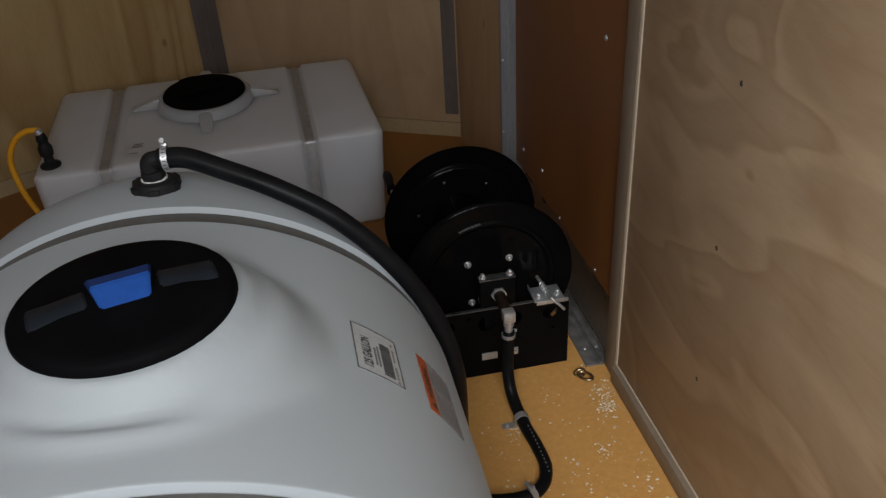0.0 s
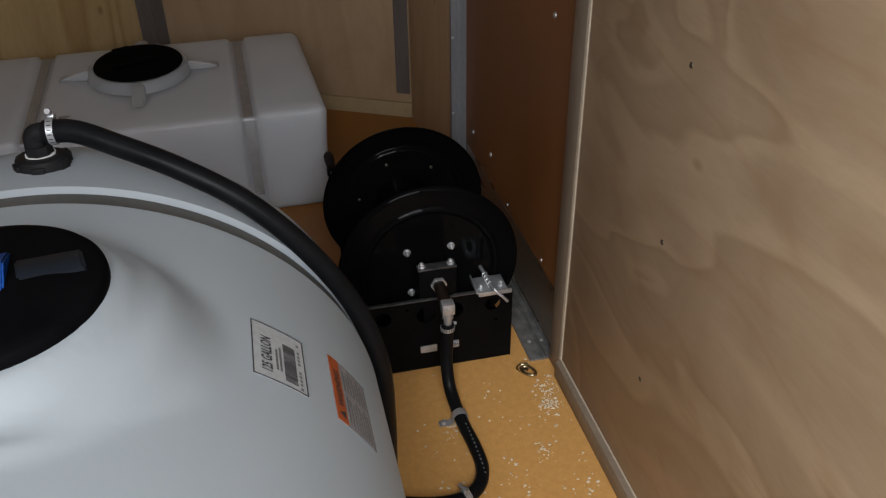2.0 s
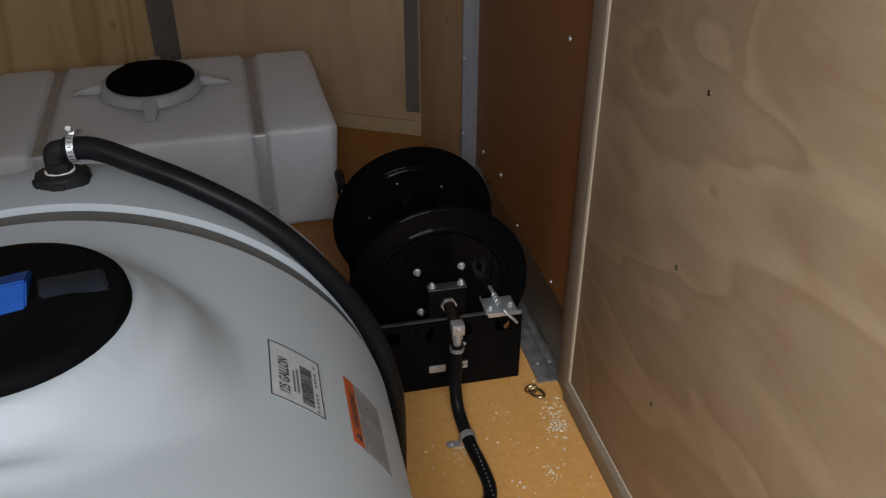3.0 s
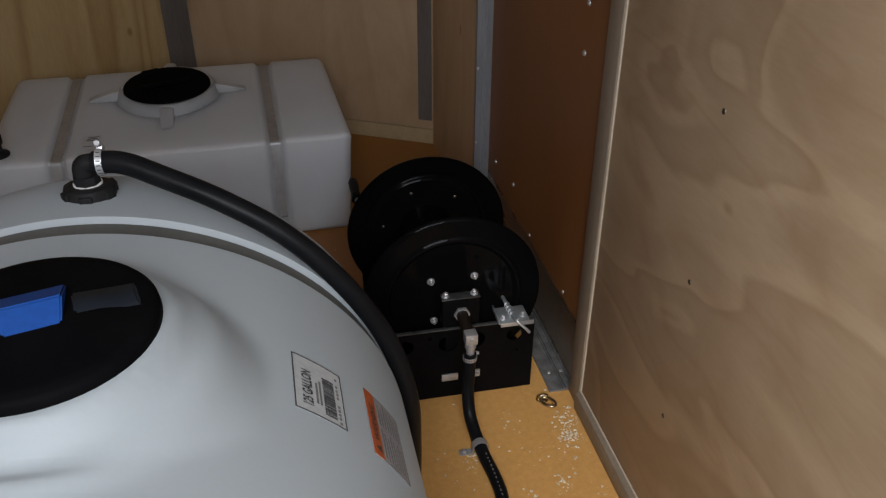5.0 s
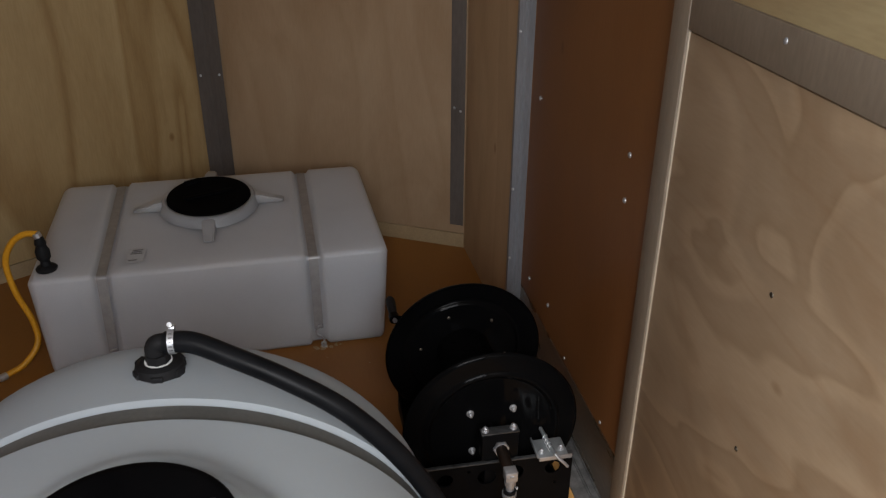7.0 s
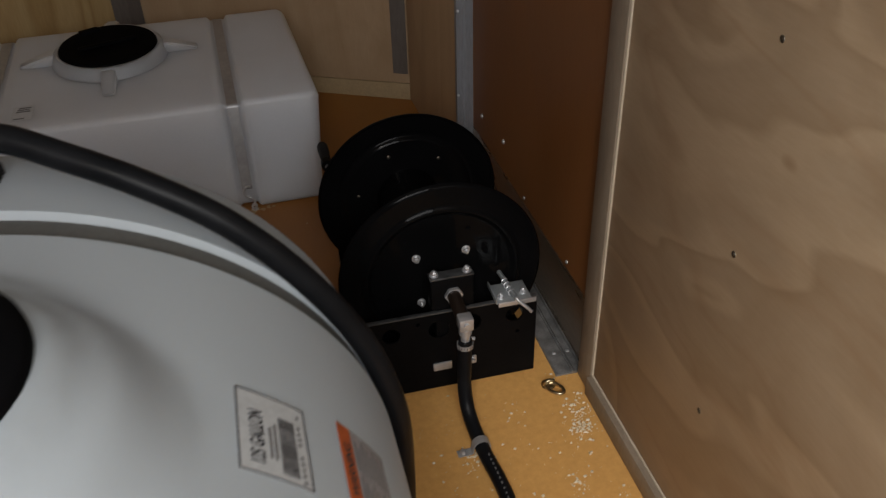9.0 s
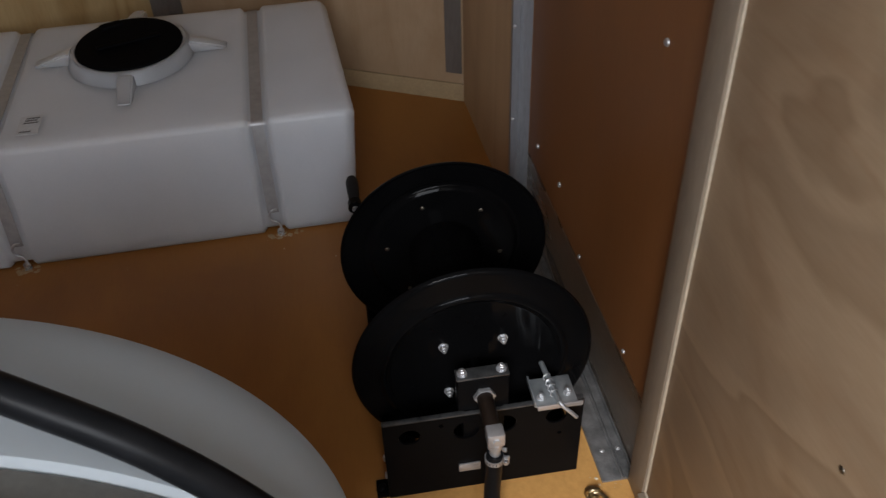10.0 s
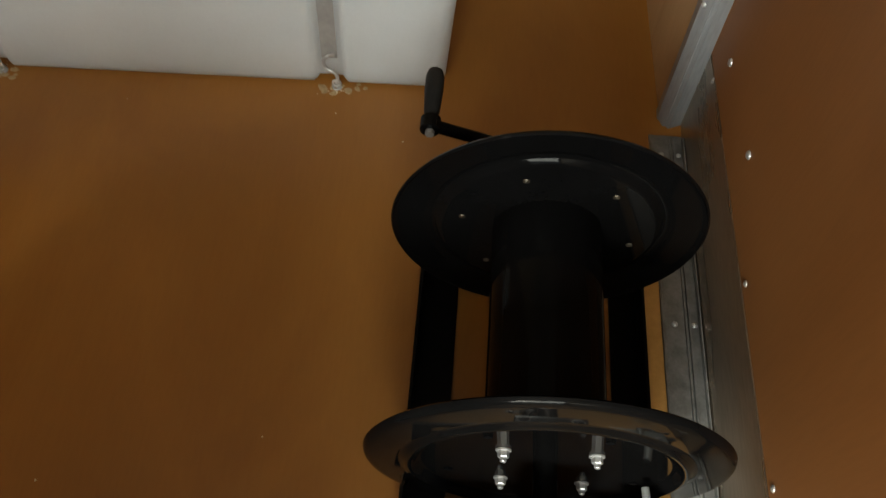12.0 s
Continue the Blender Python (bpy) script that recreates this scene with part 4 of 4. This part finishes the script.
# bearing block, swivel and the zinc cap plate
blk = part("bearing_block", box(-0.027, 0.052, 0.000, 0.028, PH + 0.004, 0.248, 0.003), PLATE_BLACK, reel, "black bearing block")
part("block_foot", box(-0.020, 0.045, -0.0015, 0.024, PH - 0.06, PH + 0.0038, 0.002), PLATE_BLACK, blk)
part("cap_plate", box(-0.028, 0.053, 0.001, 0.024, 0.2482, 0.2520, 0.0012), LIP_BLACK, blk, "dull grey steel cap plate")
for x in (-0.018, 0.042):
    bolt(blk, x, 0.013, 0.2520, (0, 0, 1), 0.006, 0.011)
SW = (0.0135, 0.214)
swivel = part("swivel", rod((SW[0], 0.004, SW[1]), (SW[0], -0.006, SW[1]), 0.017, None, 6), STEEL, reel, "steel swivel nut")
part("swivel_pipe", tube([(SW[0], -0.004, SW[1]), (SW[0], -0.035, SW[1] - 0.002), (SW[0] + 0.001, -0.070, SW[1] - 0.008)], 0.0125, 18, 5), BRONZE, swivel, "dark bronze swivel pipe")
part("square_end", box(0.0020, 0.0275, -0.086, -0.062, 0.196, 0.221, 0.0025), STEEL, swivel, "square steel fitting")
part("square_plug", rod((0.0147, -0.084, 0.209), (0.0147, -0.089, 0.209), 0.0055, None, 6), STEEL, swivel)
part("adaptor", lathe([(0, 0), (0.0115, 0), (0.0115, 0.012), (0.0085, 0.014), (0.0085, 0.04), (0, 0.04)], (0.0145, -0.075, 0.197), (0, -0.02, -1), 20), STEEL, swivel, "steel hose adaptor")

# zinc lock bracket with its spring pin
LZ0 = PH + 0.0042
lock = part("lock_bracket", box(0.090, 0.158, -0.014, 0.042, LZ0, LZ0 + 0.0026, 0.0008), ZINC, reel, "bluish zinc lock bracket")
part("bracket_lip", box(0.094, 0.166, -0.0166, -0.0142, LZ0 - 0.006, LZ0 + 0.004, 0.0008), STEEL, lock, "bright bent front lip")
part("bracket_side", box(0.0895, 0.0920, -0.014, 0.042, LZ0 + 0.0027, LZ0 + 0.012, 0.0006), ZINC, lock)
for x, y in ((0.103, 0.002), (0.147, 0.006)):
    bolt(lock, x, y, LZ0 + 0.0026, (0, 0, 1), 0.005, 0.010)
part("lock_pin", rod((0.119, 0.064, 0.197), (0.127, -0.018, 0.193), 0.0042, None, 14), ZINC, lock, "zinc lock pin")
part("pin_spring", tube([(0.1205 + 0.0001 * k + 0.0060 * math.cos(k * 0.7), 0.038 - 0.0012 * k, 0.1955 - 0.00006 * k + 0.0060 * math.sin(k * 0.7)) for k in range(34)], 0.0011, 6, 1), STEEL, lock)
part("pin_handle", tube([(0.127, -0.017, 0.193), (0.133, -0.022, 0.186), (0.146, -0.027, 0.174), (0.153, -0.028, 0.165)], 0.0032, 10, 5), STEEL, lock, "bent steel pull")

clip = part("guide_plate", box(-0.030, 0.006, -0.010, -0.006, 0.046, 0.064, 0.0015), STEEL, reel, "small zinc plate")
part("guide_plate", box(0.034, 0.054, -0.010, -0.006, 0.048, 0.067, 0.0015), STEEL, reel, "small zinc plate")
bolt(reel, 0.046, -0.010, 0.060, (0, -1, 0), 0.0045, 0.008)

# crank behind the back flange
crank = part("crank_arm", tube([(RX, 0.492, RZ), (-0.03, 0.492, 0.207), (-0.09, 0.492, 0.226), (-0.143, 0.492, 0.243)], 0.0085, 10, 4), GLOSS_BLACK, reel, "black crank arm")
part("crank_eye", rod((-0.143, 0.482, 0.243), (-0.143, 0.503, 0.243), 0.0135, None, 18, None, 0.002), GLOSS_BLACK, crank)
part("crank_handle", lathe([(0, 0.0), (0.0085, 0.0), (0.0105, 0.012), (0.0125, 0.045), (0.0125, 0.068), (0.010, 0.077), (0, 0.079)], (-0.143, 0.503, 0.243), (0, 1, 0.04), 20), BLACK_PLASTIC, crank, "black plastic handle")
part("crank_nut", rod((-0.143, 0.4825, 0.243), (-0.143, 0.476, 0.243), 0.006, None, 6), STEEL, crank)

# ---- supply hose on the floor ----
supply = thing("supply_hose", "black rubber hose from the reel along the floor to the tank", "hose")
sup = [(0.0140, -0.0765, 0.170), (0.0115, -0.079, 0.12), (0.0085, -0.086, 0.075), (0.0085, -0.108, 0.035), (0.0115, -0.145, 0.0155), (0.0145, -0.205, 0.0135), (0.0205, -0.26, 0.0135), (0.021, -0.315, 0.0135), (0.004, -0.356, 0.0135), (-0.030, -0.378, 0.0135), (-0.085, -0.383, 0.02), (-0.16, -0.38, 0.04)]
part("hose", tube(sup, 0.0128, 18, 12), RUBBER, supply, "black rubber hose with faint print")
clamp(supply, (0.0135, -0.0770, 0.160), (0, -0.05, -1), 0.0132, 0.008, radians(200))
clamp(supply, (-0.026, -0.3765, 0.0140), (-0.85, -0.4, 0), 0.0132, 0.012, radians(10))
for k in range(13):
    y0 = -0.215 - 0.0105 * k
    c = Vector((0.0155 + 0.005 * math.sin((y0 + 0.2) * -14), y0, 0.0268))
    part("print_mark", box(c.x - 0.0014, c.x + 0.0014, y0, y0 + rnd.choice((0.003, 0.005)), 0.0255, 0.0264), TEXT_INK, supply)

clip_t = thing("pipe_clip", "galvanised pipe clip screwed down over the hose", "clip")
bm = bmesh.new()
rows = []
for k in range(15):
    a = math.pi * k / 14
    rows.append((0.0130 - 0.0142 * math.cos(a), 0.0135 + 0.0142 * math.sin(a)))
rows = [(-0.030, 0.0012), (-0.005, 0.0012), (-0.002, 0.005)] + rows[1:] + [(0.028, 0.001)]
pts = [Vector((x, -0.178, z)) for x, z in rows]
nrm = [Vector((-(pts[min(i + 1, len(pts) - 1)] - pts[max(i - 1, 0)]).z, 0, (pts[min(i + 1, len(pts) - 1)] - pts[max(i - 1, 0)]).x)) for i in range(len(pts))]
part("clip_band", band(pts, nrm, (0, 1, 0), 0.015, 0.0015), GALV, clip_t, "bent galvanised band")
part("clip_screw", lathe([(0, 0.006), (0.004, 0.006), (0.006, 0.003), (0.006, 0), (0, 0)], (-0.020, -0.178, 0.0028), (0, 0, 1), 6), STEEL, clip_t, "hex screw")

# ---- floor ring ----
anchor = thing("tie_down_ring", "small brass-coloured tie-down ring screwed to the floor", "floor ring", at=(0.187, -0.075, 0))
BRASS = metal_brushed("tarnished_brass", (0.42, 0.34, 0.2), (0.6, 0.52, 0.36), 0.28, (1, 1, 1))
under(part("anchor_plate", lathe([(0, 0.003), (0.012, 0.003), (0.014, 0.0), (0, 0.0)], (0.183, -0.056, 0), (0, 0, 1), 20), BRASS, anchor), anchor)
under(part("anchor_staple", tube([(0.174, -0.058, 0.002), (0.176, -0.060, 0.012), (0.184, -0.061, 0.015), (0.192, -0.060, 0.012), (0.193, -0.058, 0.002)], 0.003, 10, 5), BRASS, anchor), anchor)
ring = [(0.188 + 0.0125 * math.cos(a) - 0.005 * math.sin(a), -0.080 + 0.019 * math.sin(a), 0.0085 - 0.003 * math.sin(a) + 0.003) for a in [k * math.tau / 16 for k in range(17)]]
under(part("ring", tube(ring, 0.0032, 10, 3), BRASS, anchor, "flat-lying ring"), anchor)

# ---- sawdust ----
dust = bmesh.new()
rnd = random.Random(11)


def chip(x, y, r):
    a = rnd.random() * math.tau
    pts = [(x + r * rnd.uniform(0.5, 1.2) * math.cos(a + k * 1.26), y + r * rnd.uniform(0.4, 1.1) * math.sin(a + k * 1.26)) for k in range(5)]
    lo = [dust.verts.new((px, py, 0.0002)) for px, py in pts]
    top = dust.verts.new((x, y, 0.0004 + r * rnd.uniform(0.4, 0.9)))
    for k in range(5):
        dust.faces.new((lo[k], lo[(k + 1) % 5], top))


for k in range(230):
    chip(rnd.uniform(-0.12, 0.21), -0.02 - 0.6 * rnd.random() ** 0.8, rnd.choice((0.0007, 0.001, 0.0013, 0.0022, 0.0034)))
for cx, cy, n, sd in ((0.205, -0.165, 150, 0.012), (0.215, -0.12, 60, 0.012), (0.15, -0.293, 40, 0.010), (0.222, -0.325, 14, 0.008), (0.10, -0.10, 18, 0.012), (-0.01, -0.20, 40, 0.009), (0.21, -0.40, 30, 0.02), (0.09, -0.36, 22, 0.02), (0.223, -0.02, 40, 0.012), (0.18, -0.21, 30, 0.02), (-0.05, -0.268, 8, 0.008), (-0.06, -0.37, 26, 0.014)):
    for k in range(n):
        chip(min(rnd.gauss(cx, sd), 0.235), rnd.gauss(cy, sd * 1.4), rnd.choice((0.0007, 0.001, 0.0014, 0.0024, 0.0042)))
for k in range(40):
    chip(rnd.choice(STRAPS) + rnd.gauss(0.01, 0.012), 0.748 + rnd.gauss(0, 0.006), rnd.uniform(0.0007, 0.002))
for k in range(12):
    chip(rnd.uniform(-1.0, 0.15), rnd.uniform(-0.1, 0.72), rnd.uniform(0.0008, 0.0026))
saw = tagged(part("sawdust", dust, CHIPS), "pale sawdust and wood chips scattered on the floor", "sawdust", kind="stuff")
